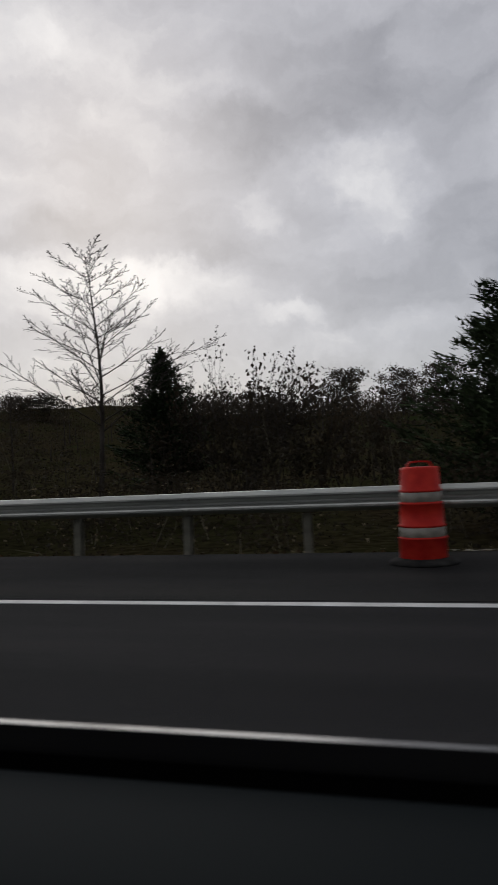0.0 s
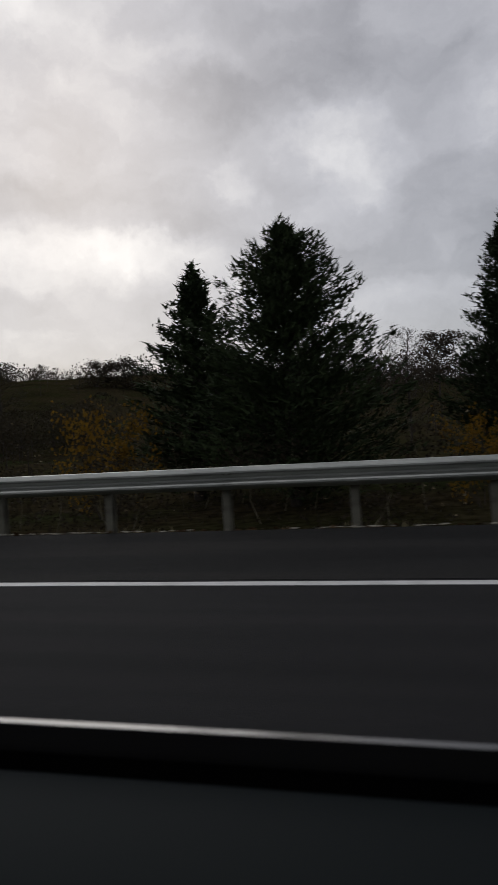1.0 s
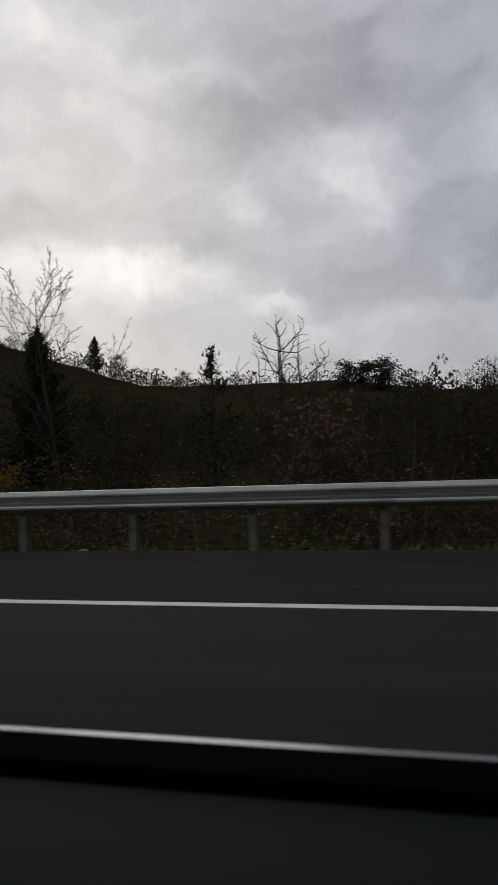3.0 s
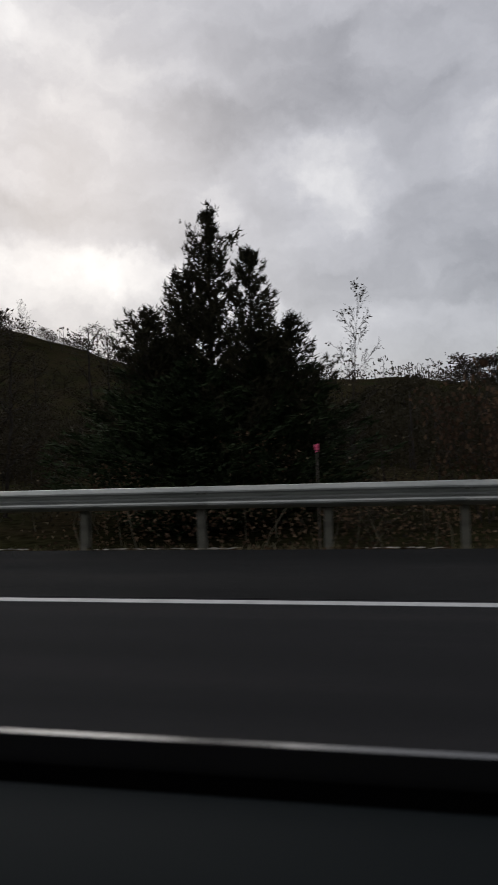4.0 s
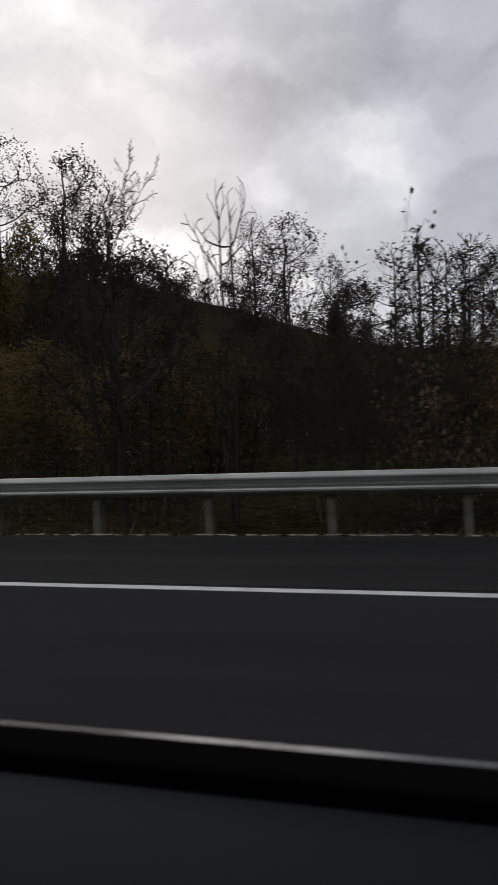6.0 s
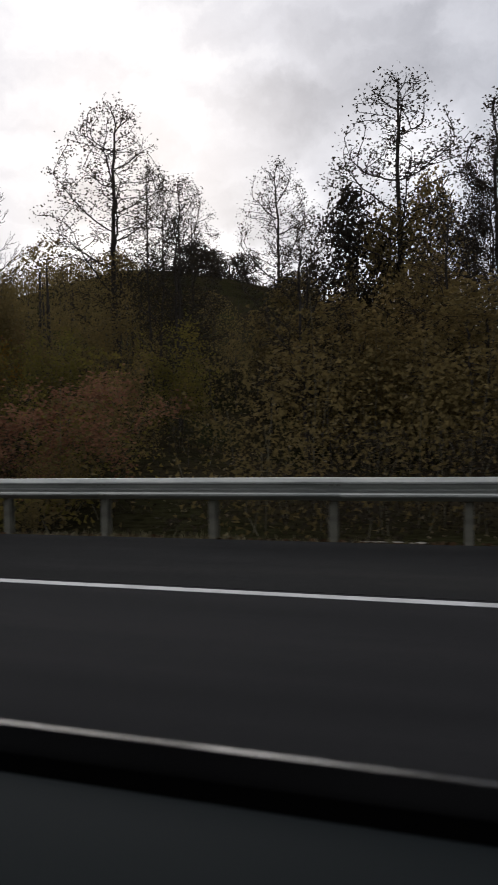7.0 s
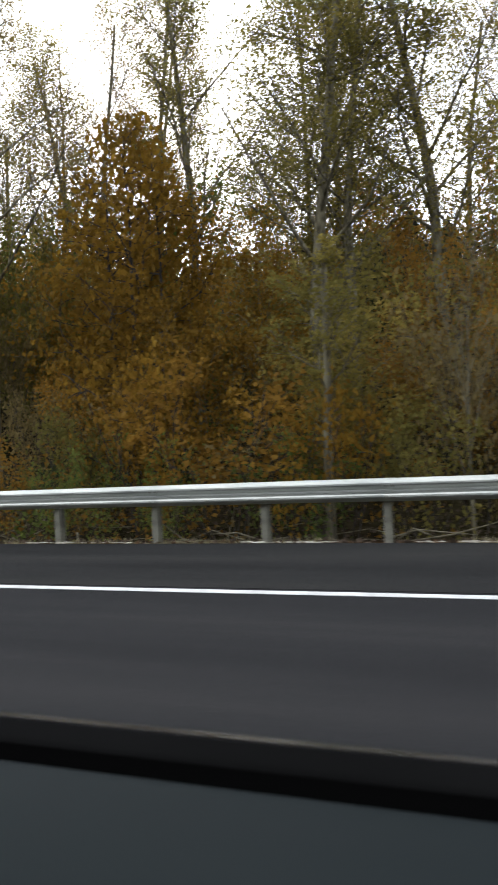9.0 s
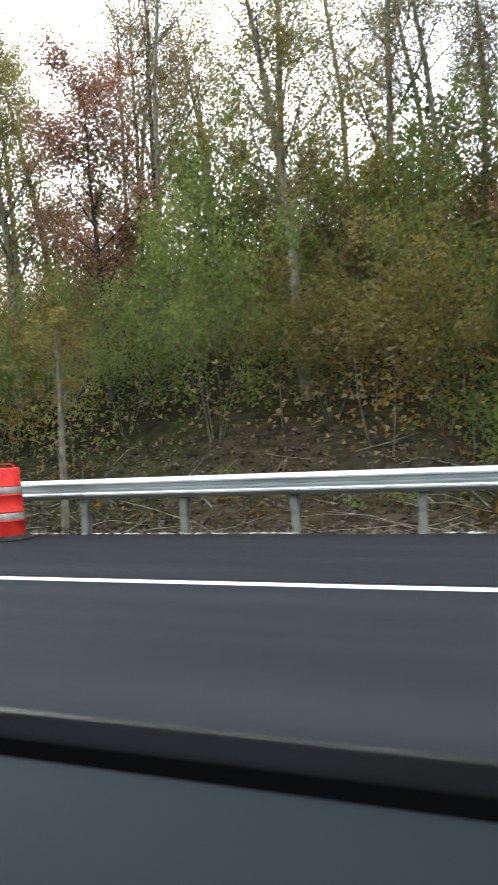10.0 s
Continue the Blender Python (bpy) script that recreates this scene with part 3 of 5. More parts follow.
def colonise(rng, height, leaders, base, radius, points, limbs, shape=0.75, rise=0.7, step=0.17, kill=0.22, twig=0.009, thick=0.37, full=0.55, wave=0.008):
    """A tree grown into its crown: leaders and limbs first, then twigs that reach for points spread through the crown."""
    def envelope(u):
        return radius * np.sin(np.pi * (0.03 + 0.94 * np.clip(u, 0, 1) ** shape)) ** 0.7

    u, a = rng.uniform(0, 1, points), rng.uniform(0, 6.283, points)
    q = envelope(u) * rng.uniform(0, 1, points) ** full * rng.uniform(0.85, 1.08, points)
    goal = np.stack([q * np.cos(a), q * np.sin(a), height * (base + (1 - base) * u)], -1)
    nodes, parent, lead = [], [], []
    for dx, dy, top in leaders:
        n = int(height * top / 0.3)
        first = True
        drift = rng.normal(size=2) * wave
        for k in range(n + 1):
            f = k / n
            drift = drift * 0.8 + rng.normal(size=2) * wave
            nodes.append(np.array([dx * (0.35 + 0.65 * min(1, f / 0.55)) + drift[0] * 3 * f, dy * (0.35 + 0.65 * f) + drift[1] * 3 * f, -0.3 + (height * top + 0.3) * f]))
            parent.append(-1 if first else len(nodes) - 2)
            lead.append(True)
            first = False
        stem = list(range(len(nodes) - n - 1, len(nodes)))
        az = rng.uniform(0, 6.283)
        for j in range(limbs):
            f = base * 0.75 + (0.96 - base * 0.75) * (j + rng.uniform(0, 0.8)) / limbs
            i = stem[min(int(f * n), n)]
            az += 2.4 + rng.uniform(-0.4, 0.4)
            z0 = nodes[i][2]
            reach = 0.78 * envelope((z0 / height - base) / (1 - base) + 0.12)
            end = np.array([reach * math.cos(az), reach * math.sin(az), z0 + rise * reach * rng.uniform(0.6, 1.3)])
            if end[2] > height:
                end[2] = height * rng.uniform(0.93, 1.0)
            span = end - nodes[i]
            m = max(2, int(np.linalg.norm(span) / step))
            prev, bend = i, rng.normal(size=3) * 0.05
            for k in range(1, m + 1):
                g = k / m
                bend = bend * 0.7 + rng.normal(size=3) * 0.035
                nodes.append(nodes[i] + span * np.array([g ** 0.9, g ** 0.9, g ** 1.25]) + bend * g)
                parent.append(prev)
                lead.append(True)
                prev = len(nodes) - 1
    done = 0
    best, near = np.full(points, 1e9), np.zeros(points, int)
    alive = np.ones(points, bool)
    sprouts = {}
    for _ in range(70):
        fresh = np.array(nodes[done:])
        if len(fresh) == 0 or not alive.any():
            break
        d = np.linalg.norm(goal[:, None] - fresh[None], axis=2) + 0.7 * np.maximum(0, fresh[None, :, 2] - goal[:, None, 2] + 0.1)
        k = d.argmin(1)
        dm = d[np.arange(points), k]
        closer = dm < best
        best[closer], near[closer] = dm[closer], k[closer] + done
        alive &= (best > kill) & (np.linalg.norm(goal - np.array(nodes)[near], axis=1) > kill)
        done = len(nodes)
        pull = {}
        for i in np.nonzero(alive & (best < 2.6))[0]:
            pull.setdefault(int(near[i]), []).append(i)
        for i, who in pull.items():
            if sprouts.get(i, 0) > 1:
                alive[who] = False
                continue
            sprouts[i] = sprouts.get(i, 0) + 1
            way = unit(goal[who] - nodes[i]).mean(0)
            if parent[i] >= 0:
                way = way + 0.4 * unit(nodes[i] - nodes[parent[i]])
            way = unit(way + rng.normal(size=3) * 0.12 + np.array([0, 0, 0.14]))
            nodes.append(nodes[i] + way * step)
            parent.append(i)
            lead.append(False)
    pts = np.array(nodes)
    total = len(pts)
    kids = [[] for _ in range(total)]
    for i, j in enumerate(parent):
        if j >= 0:
            kids[j].append(i)
    ends = np.zeros(total)
    for i in range(total - 1, -1, -1):
        ends[i] = max(1, sum(ends[c] for c in kids[i]))
    rad = twig * ends ** thick
    boles, lines, tips = [], [], []
    starts = [(i, -1) for i in range(total) if parent[i] < 0]
    while starts:
        i, before = starts.pop()
        chain = [] if before < 0 else [before]
        while True:
            chain.append(i)
            if ends[i] <= 2.5:
                tips.append((pts[i], np.array([0, 0, 1.0])))
            if not kids[i]:
                break
            main = max(kids[i], key=lambda c: ends[c])
            starts += [(c, i) for c in kids[i] if c != main]
            i = main
        rr = rad[chain].copy()
        if before >= 0:
            rr[0] = rr[1]
        rr[-1] *= 0.6
        (boles if before < 0 else lines).append((pts[chain], rr, 7 if before < 0 else 3))
    return boles, lines, tips


def tree_kind(seed, height, bark, leaf=None, leaves=0, leaf_size=0.1, leaf_from=0.0, crown_label="", small=False, bunch=2.2, loose=0.9, high=0.0, **kw):
    rng = np.random.RandomState(seed)
    boles, lines, tips = colonise(rng, height, **kw) if "leaders" in kw else grow(rng, height, **kw)
    v, f = tubes(boles)
    parts = [("trunk", mesh_of("trunk", v, f, bark, True), "")]
    v, f = tubes(lines)
    parts.append(("branchwork", mesh_of("branchwork", v, f, bark, True), ""))
    if leaf and leaves:
        pts = np.array([t[0] for t in tips])
        pts = pts[pts[:, 2] > leaf_from * height]
        # leaves come in loose bunches, not evenly
        w = rng.uniform(0, 1, len(pts)) ** bunch * np.clip(pts[:, 2] / height, 0, 1) ** high
        pick = rng.choice(len(pts), leaves, p=w / w.sum())
        p = pts[pick] + rng.normal(size=(leaves, 3)) * leaf_size * loose
        ax = unit(rng.normal(size=(leaves, 3)) + np.array([0, 0, -0.5]))
        lv, lf = leaf_quads(p, ax, leaf_size, leaf_size * 0.75, rng, small)
        parts.append(("crown", mesh_of("crown", lv, lf, leaf), crown_label or "sparse withered leaves"))
    return kind_of(parts)


def cedar_kind(seed, mat, height=7.0, radius=1.7, tops=((0, 0, 1.0),), branches=230, open_=0.0, power=0.8):
    rng = np.random.RandomState(seed)
    lines, ps, axs = [], [], []
    for tx, ty, th in tops:
        h = height * th
        lean = rng.normal(size=2) * 0.02
        zs = np.linspace(-0.3, h, 10)
        pts = np.stack([tx * np.clip(zs / (0.3 * h), 0, 1) + lean[0] * zs, ty * np.clip(zs / (0.3 * h), 0, 1) + lean[1] * zs, zs], -1)
        lines.append((pts, np.linspace(0.12, 0.01, 10), 6))
        for _ in range(int(branches * th)):
            u = rng.uniform(0, 1) ** 0.9
            z = h * (0.03 + 0.95 * u)
            prof = (1 - u) ** power * (0.72 + 0.28 * min(1, u / 0.15)) + 0.03
            ln = radius * prof * rng.uniform(0.5, 1.3) * (0.75 if len(tops) > 1 else 1.0)
            a = rng.uniform(0, 6.283)
            rise = rng.uniform(0.25, 0.8) + 0.6 * u
            d = unit(np.array([math.cos(a), math.sin(a), rise]))
            b0 = np.array([np.interp(z, zs, pts[:, 0]), np.interp(z, zs, pts[:, 1]), z])
            k = 3
            bp = b0 + d * np.linspace(0, ln, k)[:, None] + np.array([0, 0, 1.0]) * (np.linspace(0, 1, k) ** 2 * ln * 0.12)[:, None]
            lines.append((bp, np.linspace(0.016, 0.005, k), 3))
            n = int((16 + 50 * ln) * (1 - open_))
            s = rng.uniform(0.12 + 0.3 * open_, 1.05, n) ** 0.8
            spread = 0.045 + 0.11 * ln * (1.05 - s)
            q = b0 + d * (s * ln)[:, None] + rng.normal(size=(n, 3)) * spread[:, None] + np.array([0, 0, 1.0]) * (s ** 2 * ln * 0.12)[:, None]
            ps.append(q)
            axs.append(unit(d + rng.normal(size=(n, 3)) * 0.45 + np.array([0, 0, 0.35])))
        n = 70
        z = h * rng.uniform(0.9, 1.02, n)
        q = np.stack([np.interp(z, zs, pts[:, 0]), np.interp(z, zs, pts[:, 1]), z], -1) + rng.normal(size=(n, 3)) * 0.05 * np.array([1, 1, 0.6])
        ps.append(q)
        axs.append(unit(rng.normal(size=(n, 3)) * 0.45 + np.array([0, 0, 1.0])))
    p, ax = np.concatenate(ps), np.concatenate(axs)
    lv, lf = leaf_quads(p, ax, 0.19, 0.045, rng, True)
    v, f = tubes(lines)
    return kind_of([("trunk", mesh_of("trunk", v, f, BARK_D, True), ""), ("crown", mesh_of("crown", lv, lf, mat), "dense dark needle sprays")])


def shrub_kind(seed, leaf, leaves, leaf_size=0.12, height=2.5, stems=6, bark=BARK_D, spread=0.45, label="dry leaves", small=False, kids=(3, 3), loose=0.07):
    rng = np.random.RandomState(seed)
    boles, lines, tips = grow(rng, height, stems=stems, trunk_r=0.028, kids=kids, ratio=(0.55, 0.55), light=True, angle=(42, 45), start=(0.2, 0.2), up=(0.02, 0.05, 0.05),
                       wig=(0.10, 0.18, 0.2), lean=0.1, fan=spread, taper_top=0.4)
    v, f = tubes(boles + lines)
    pts = np.array([t[0] for t in tips])
    w = rng.uniform(0, 1, len(pts)) ** 1.6
    pick = rng.choice(len(pts), leaves, p=w / w.sum())
    p = pts[pick] + rng.normal(size=(leaves, 3)) * height * loose
    p[:, 2] = np.abs(p[:, 2])
    lv, lf = leaf_quads(p, unit(rng.normal(size=(leaves, 3)) + np.array([0, 0, -0.3])), leaf_size, leaf_size * 0.75, rng, small)
    return kind_of([("framework", mesh_of("framework", v, f, bark, True), ""), ("foliage", mesh_of("foliage", lv, lf, leaf), label)])


def stand(kind, name, label, category, x, y, top, half=None, turn=0.0, group="", sink=0.15):
    """Plants a kind at (x, y) on the land so that its tip reaches the height top, with the given half width."""
    z = float(ground_z(x, y)) - sink
    sz = (top - z) / kind["h"]
    sx = sz if half is None else half / kind["r"]
    ob = root(name, pose(x, y, z, 0, 0, turn) @ Matrix.Diagonal((sx, sx, sz, 1)), label, category, group)
    for pname, me, plabel in kind["parts"]:
        part(pname, me, None, ob, plabel)
    return ob


# ------------------------------------------------------------ plant kinds
CED_TALL = cedar_kind(1, CEDAR, 8.0, 2.3, tops=((0, 0, 1.0), (0.42, 0.1, 0.97), (-0.42, 0.1, 0.95), (-0.7, 0.2, 0.7), (0.75, 0.2, 0.66)), branches=120, open_=0.25, power=0.7)
CED_SLIM = cedar_kind(2, CEDAR, 7.0, 1.5, branches=240, open_=0.1, power=0.8)
CED_WIDE = cedar_kind(3, CEDAR, 6.5, 2.4, branches=320, power=0.92)
CED_DENSE = cedar_kind(4, CEDAR, 7.0, 2.3, branches=320, power=0.72)
CED_MULTI = cedar_kind(5, CEDAR_B, 8.0, 2.7, tops=((0, 0, 1.0), (0.95, 0.0, 0.86), (-0.7, 0.3, 0.84), (-1.5, 0.2, 0.70), (1.7, 0.3, 0.66)), branches=130, open_=0.05, power=0.6)
CED_SMALL = cedar_kind(6, CEDAR, 4.0, 1.05, branches=60, open_=0.72, power=0.9)

BARE_CONE = tree_kind(71, 8.6, BARK_D, trunk_r=0.065, kids=(34, 10, 5), ratio=(0.46, 0.36, 0.40), angle=(62, 38, 36), start=(0.36, 0.15, 0.2), up=(0.0, 0.05, 0.05),
                      wig=(0.02, 0.08, 0.14), lean=0.01, taper_top=0.86, twig=0.0055, trunk_end=0.08)
BARE_OVAL = tree_kind(72, 8.0, BARK_D, trunk_r=0.10, kids=(16, 10, 6), ratio=(0.58, 0.40, 0.38), angle=(64, 42, 40), start=(0.30, 0.15, 0.2), up=(0.0, 0.14, 0.10),
                      wig=(0.04, 0.12, 0.18), lean=0.02, taper_top=0.62, twig=0.0065, trunk_end=0.10)
ARCH = tree_kind(75, 5.8, BARK_D, LEAF_DARK, 1000, 0.15, 0.3, stems=22, trunk_r=0.020, kids=(7, 3), ratio=(0.36, 0.42), angle=(34, 36), start=(0.3, 0.2), up=(-0.02, 0.05, 0.04), wig=(0.05, 0.10, 0.15),
                 lean=0.1, fan=0.55, taper_top=0.4, twig=0.0065, trunk_end=0.2, gap=0.25, bunch=1.2, crown_label="scattered dark leaves along arching stems")
DOME, DOME_B, DOME_D, DOME_Y = [tree_kind(76 + i, 9.0, BARK_D, leaf, 6500, 0.20, 0.06, bunch=0.8, loose=1.1, leaders=((-0.9, 0, 0.8), (0, 0.2, 0.97), (0.8, -0.2, 0.85)), base=0.08, radius=2.9, points=700, limbs=9, rise=0.7, shape=0.9, twig=0.010,
                          crown_label="dense withered leaves") for i, leaf in enumerate((LEAF_OLIVE, LEAF_BROWN, LEAF_DARK, LEAF_YELLOW))]
BARE_BRUSH = tree_kind(73, 8.6, BARK_P, LEAF_TAN, 150, 0.10, 0.80, stems=4, trunk_r=0.045, kids=(15, 5, 3), ratio=(0.40, 0.40, 0.4), angle=(32, 30, 30), start=(0.28, 0.2, 0.2), up=(0.03, 0.10, 0.06),
                       wig=(0.025, 0.07, 0.12), lean=0.02, fan=0.10, taper_top=0.6, twig=0.0065, trunk_end=0.12, crown_label="a few pale leaves left on the top twigs")
FORKED = tree_kind(74, 7.8, BARK_P, LEAF_DARK, 170, 0.11, 0.62, trunk_r=0.075, kids=(8, 7, 4), ratio=(0.72, 0.34, 0.42), angle=(26, 34, 34), start=(0.22, 0.3, 0.2), up=(0.0, 0.10, 0.08),
                   wig=(0.03, 0.06, 0.14), lean=0.02, taper_top=0.5, twig=0.0075, trunk_end=0.12, crown_label="few dark leaves at the stem tips")
BARE_SMALL = tree_kind(22, 6.0, BARK_D, leaders=((0, 0, 0.95),), base=0.3, radius=1.4, points=420, limbs=14, rise=1.1, twig=0.008)
BARE_UP = tree_kind(24, 8.6, BARK_P, LEAF_DARK, 160, 0.10, 0.75, leaders=((-0.5, 0.1, 0.95), (0.05, -0.1, 1.0), (0.5, 0.1, 0.93)), base=0.3, radius=1.35, points=700, limbs=9, rise=2.2, twig=0.0075)
BARE_FAN = tree_kind(25, 5.2, BARK_D, leaders=((-0.8, 0.1, 0.85), (-0.2, 0.2, 1.0), (0.4, -0.2, 0.95), (0.9, 0.1, 0.8)), base=0.25, radius=1.6, points=520, limbs=7, rise=0.9, shape=0.9, twig=0.009)
BIG_OAK = tree_kind(26, 11.5, BARK_D, LEAF_DARK, 6600, 0.10, 0.34, high=1.6, leaders=((-0.95, 0.1, 0.93), (-0.2, 0.2, 1.0), (0.35, -0.2, 0.9), (0.95, 0.1, 0.95)), base=0.24, radius=3.6, points=1800, limbs=12, rise=0.6, wave=0.017,
                    shape=0.62, twig=0.0085, thick=0.37, kill=0.25, bunch=1.6, loose=1.0, crown_label="scattered brown leaves still hanging")
LEAFY = tree_kind(27, 10.0, BARK_D, LEAF_DARK, 6000, 0.075, 0.2, small=True, bunch=1.0, loose=1.6, leaders=((0, 0, 0.95),), base=0.18, radius=2.3, points=620, limbs=16, rise=0.9, shape=0.75, twig=0.010)
LEAFY_B = tree_kind(28, 10.0, BARK_D, LEAF_DARK, 6000, 0.08, 0.25, small=True, bunch=1.0, loose=1.6, leaders=((-0.35, 0, 0.97), (0.45, 0.1, 0.88)), base=0.2, radius=2.0, points=560, limbs=10, rise=1.2, shape=0.8, twig=0.010)
DENSE = tree_kind(38, 9.0, BARK_D, LEAF_DARK, 13000, 0.085, 0.05, small=True, bunch=1.0, loose=2.0, trunk_r=0.10, kids=(18, 6, 2), ratio=(0.36, 0.48, 0.48), angle=(58, 45, 42), start=(0.12, 0.2, 0.2), up=(0.02, 0.06, 0.04), crown_label="dense dark crown")
FAR_DENSE = tree_kind(40, 9.0, BARK_D, LEAF_DARK, 3800, 0.22, 0.05, small=True, bunch=1.0, loose=1.5, trunk_r=0.12, kids=(16, 5), ratio=(0.38, 0.48), angle=(58, 45), start=(0.12, 0.2), up=(0.02, 0.06, 0.04), twig=0.03, crown_label="dense dark crown")
FAR_LEAFY = tree_kind(39, 10.0, BARK_D, LEAF_DARK, 2200, 0.2, 0.15, small=True, bunch=1.0, loose=1.8, trunk_r=0.11, kids=(15, 4), ratio=(0.36, 0.45), angle=(48, 42), start=(0.2, 0.2), up=(0.02, 0.10, 0.06), twig=0.03)
THIN_LEAF = tree_kind(29, 6.5, BARK_D, LEAF_DARK, 360, 0.085, 0.3, trunk_r=0.035, kids=(20, 6, 3), ratio=(0.30, 0.4, 0.4), angle=(42, 36, 34), start=(0.2, 0.2, 0.2), up=(0.0, 0.08, 0.06),
                      wig=(0.02, 0.08, 0.14), lean=0.01, taper_top=0.7, twig=0.006, trunk_end=0.1)
PALE_FORK = tree_kind(30, 7.6, BARK_P, LEAF_DARK, 60, 0.14, 0.7, stems=2, twig=0.012, trunk_r=0.06, kids=(9, 5, 2), ratio=(0.42, 0.42, 0.4), angle=(26, 30, 30), start=(0.22, 0.2, 0.2), up=(0.02, 0.16, 0.12), fan=0.10)
SPREAD = tree_kind(31, 6.5, BARK_D, LEAF_DARK, 1500, 0.10, 0.15, leaders=((-1.1, 0, 0.8), (-0.5, 0.3, 0.95), (0.1, -0.2, 1.0), (0.7, 0.1, 0.93), (1.2, 0.1, 0.75)), base=0.2, radius=2.5, points=800, limbs=6, rise=0.8, shape=0.9, twig=0.010)
TALL_BARE = tree_kind(32, 26.0, BARK_D, LEAF_BROWN, 11000, 0.095, 0.25, small=True, bunch=1.0, loose=2.5, leaders=((0, 0, 0.97),), base=0.2, radius=4.2, points=1300, limbs=24, rise=1.2, shape=0.7, twig=0.013, step=0.34, kill=0.42, wave=0.01)
TALL_OLIVE = tree_kind(33, 21.0, BARK_P, LEAF_OLIVE, 13500, 0.12, 0.25, small=True, bunch=1.2, loose=3.0, twig=0.014, trunk_end=0.25, trunk_r=0.23, kids=(20, 7, 3), ratio=(0.28, 0.45, 0.45), angle=(50, 42, 40), start=(0.30, 0.2, 0.2), up=(0.03, 0.12, 0.06),
                       wig=(0.035, 0.12, 0.16), crown_label="thin olive and yellowing leaves")
TALL_THIN = tree_kind(34, 24.0, BARK_P, LEAF_BROWN, 12500, 0.11, 0.3, small=True, bunch=1.0, loose=3.5, twig=0.013, trunk_end=0.35, trunk_r=0.22, kids=(22, 7, 3), ratio=(0.27, 0.45, 0.45), angle=(58, 42, 40), start=(0.30, 0.2, 0.2), up=(0.03, 0.10, 0.06),
                      wig=(0.03, 0.12, 0.16))
RUSTY = tree_kind(35, 14.0, BARK_D, LEAF_RED, 13000, 0.12, 0.3, small=True, bunch=1.0, loose=2.5, trunk_r=0.13, kids=(18, 7, 3), ratio=(0.30, 0.45, 0.45), angle=(45, 42, 40), start=(0.3, 0.2, 0.2), crown_label="dull rust-red leaves")
IVY_TREE = tree_kind(36, 14.0, BARK_D, LEAF_BROWN, 9000, 0.10, 0.35, stems=2, trunk_r=0.14, kids=(15, 7, 3), ratio=(0.30, 0.45, 0.45), angle=(45, 42, 40), fan=0.16)
SAPLING = tree_kind(37, 7.0, BARK_P, LEAF_OLIVE, 1300, 0.10, 0.45, trunk_end=0.45, trunk_r=0.10, lean=0.03, wig=(0.03, 0.13, 0.16), kids=(13, 5, 2), ratio=(0.28, 0.42, 0.4), angle=(55, 42, 40), start=(0.55, 0.2, 0.2), crown_label="thin olive-yellow leaves")

S_DARK = shrub_kind(41, LEAF_DARK, 800, 0.13)
S_SPECK = shrub_kind(49, LEAF_YELLOW, 230, 0.085, label="few yellow-green leaves")
S_BARE = shrub_kind(42, LEAF_DARK, 120, 0.11)
S_RUST = shrub_kind(43, LEAF_RUST, 900, 0.12)
S_YELLOW = shrub_kind(44, LEAF_YELLOW, 1200, 0.11, label="yellow autumn leaves")
S_ORANGE = shrub_kind(45, LEAF_ORANGE, 1300, 0.17, height=4.0, label="orange autumn leaves")
S_OLIVE = shrub_kind(46, LEAF_OLIVE, 1300, 0.17, height=4.0, label="olive green leaves")
S_BROWN = shrub_kind(48, LEAF_BROWN, 1300, 0.17, height=4.0, label="brown withered leaves")
S_GREEN = shrub_kind(47, LEAF_GREEN, 1300, 0.17, height=4.0, label="green and yellowing leaves")

T_ORANGE, T_OLIVE, T_YELLOW, T_GREEN, T_BROWN, T_RUST = [
    shrub_kind(60 + i, leaf, 4200, 0.20, height=7.5, stems=5, bark=BARK_P, spread=0.3, label=lab, kids=(5, 4), loose=0.05)
    for i, (leaf, lab) in enumerate(((LEAF_ORANGE, "orange autumn leaves"), (LEAF_OLIVE, "olive green leaves"), (LEAF_YELLOW, "yellow autumn leaves"),
                                     (LEAF_GREEN, "green and yellowing leaves"), (LEAF_BROWN, "brown withered leaves"), (LEAF_RED, "dull red-brown leaves")))]

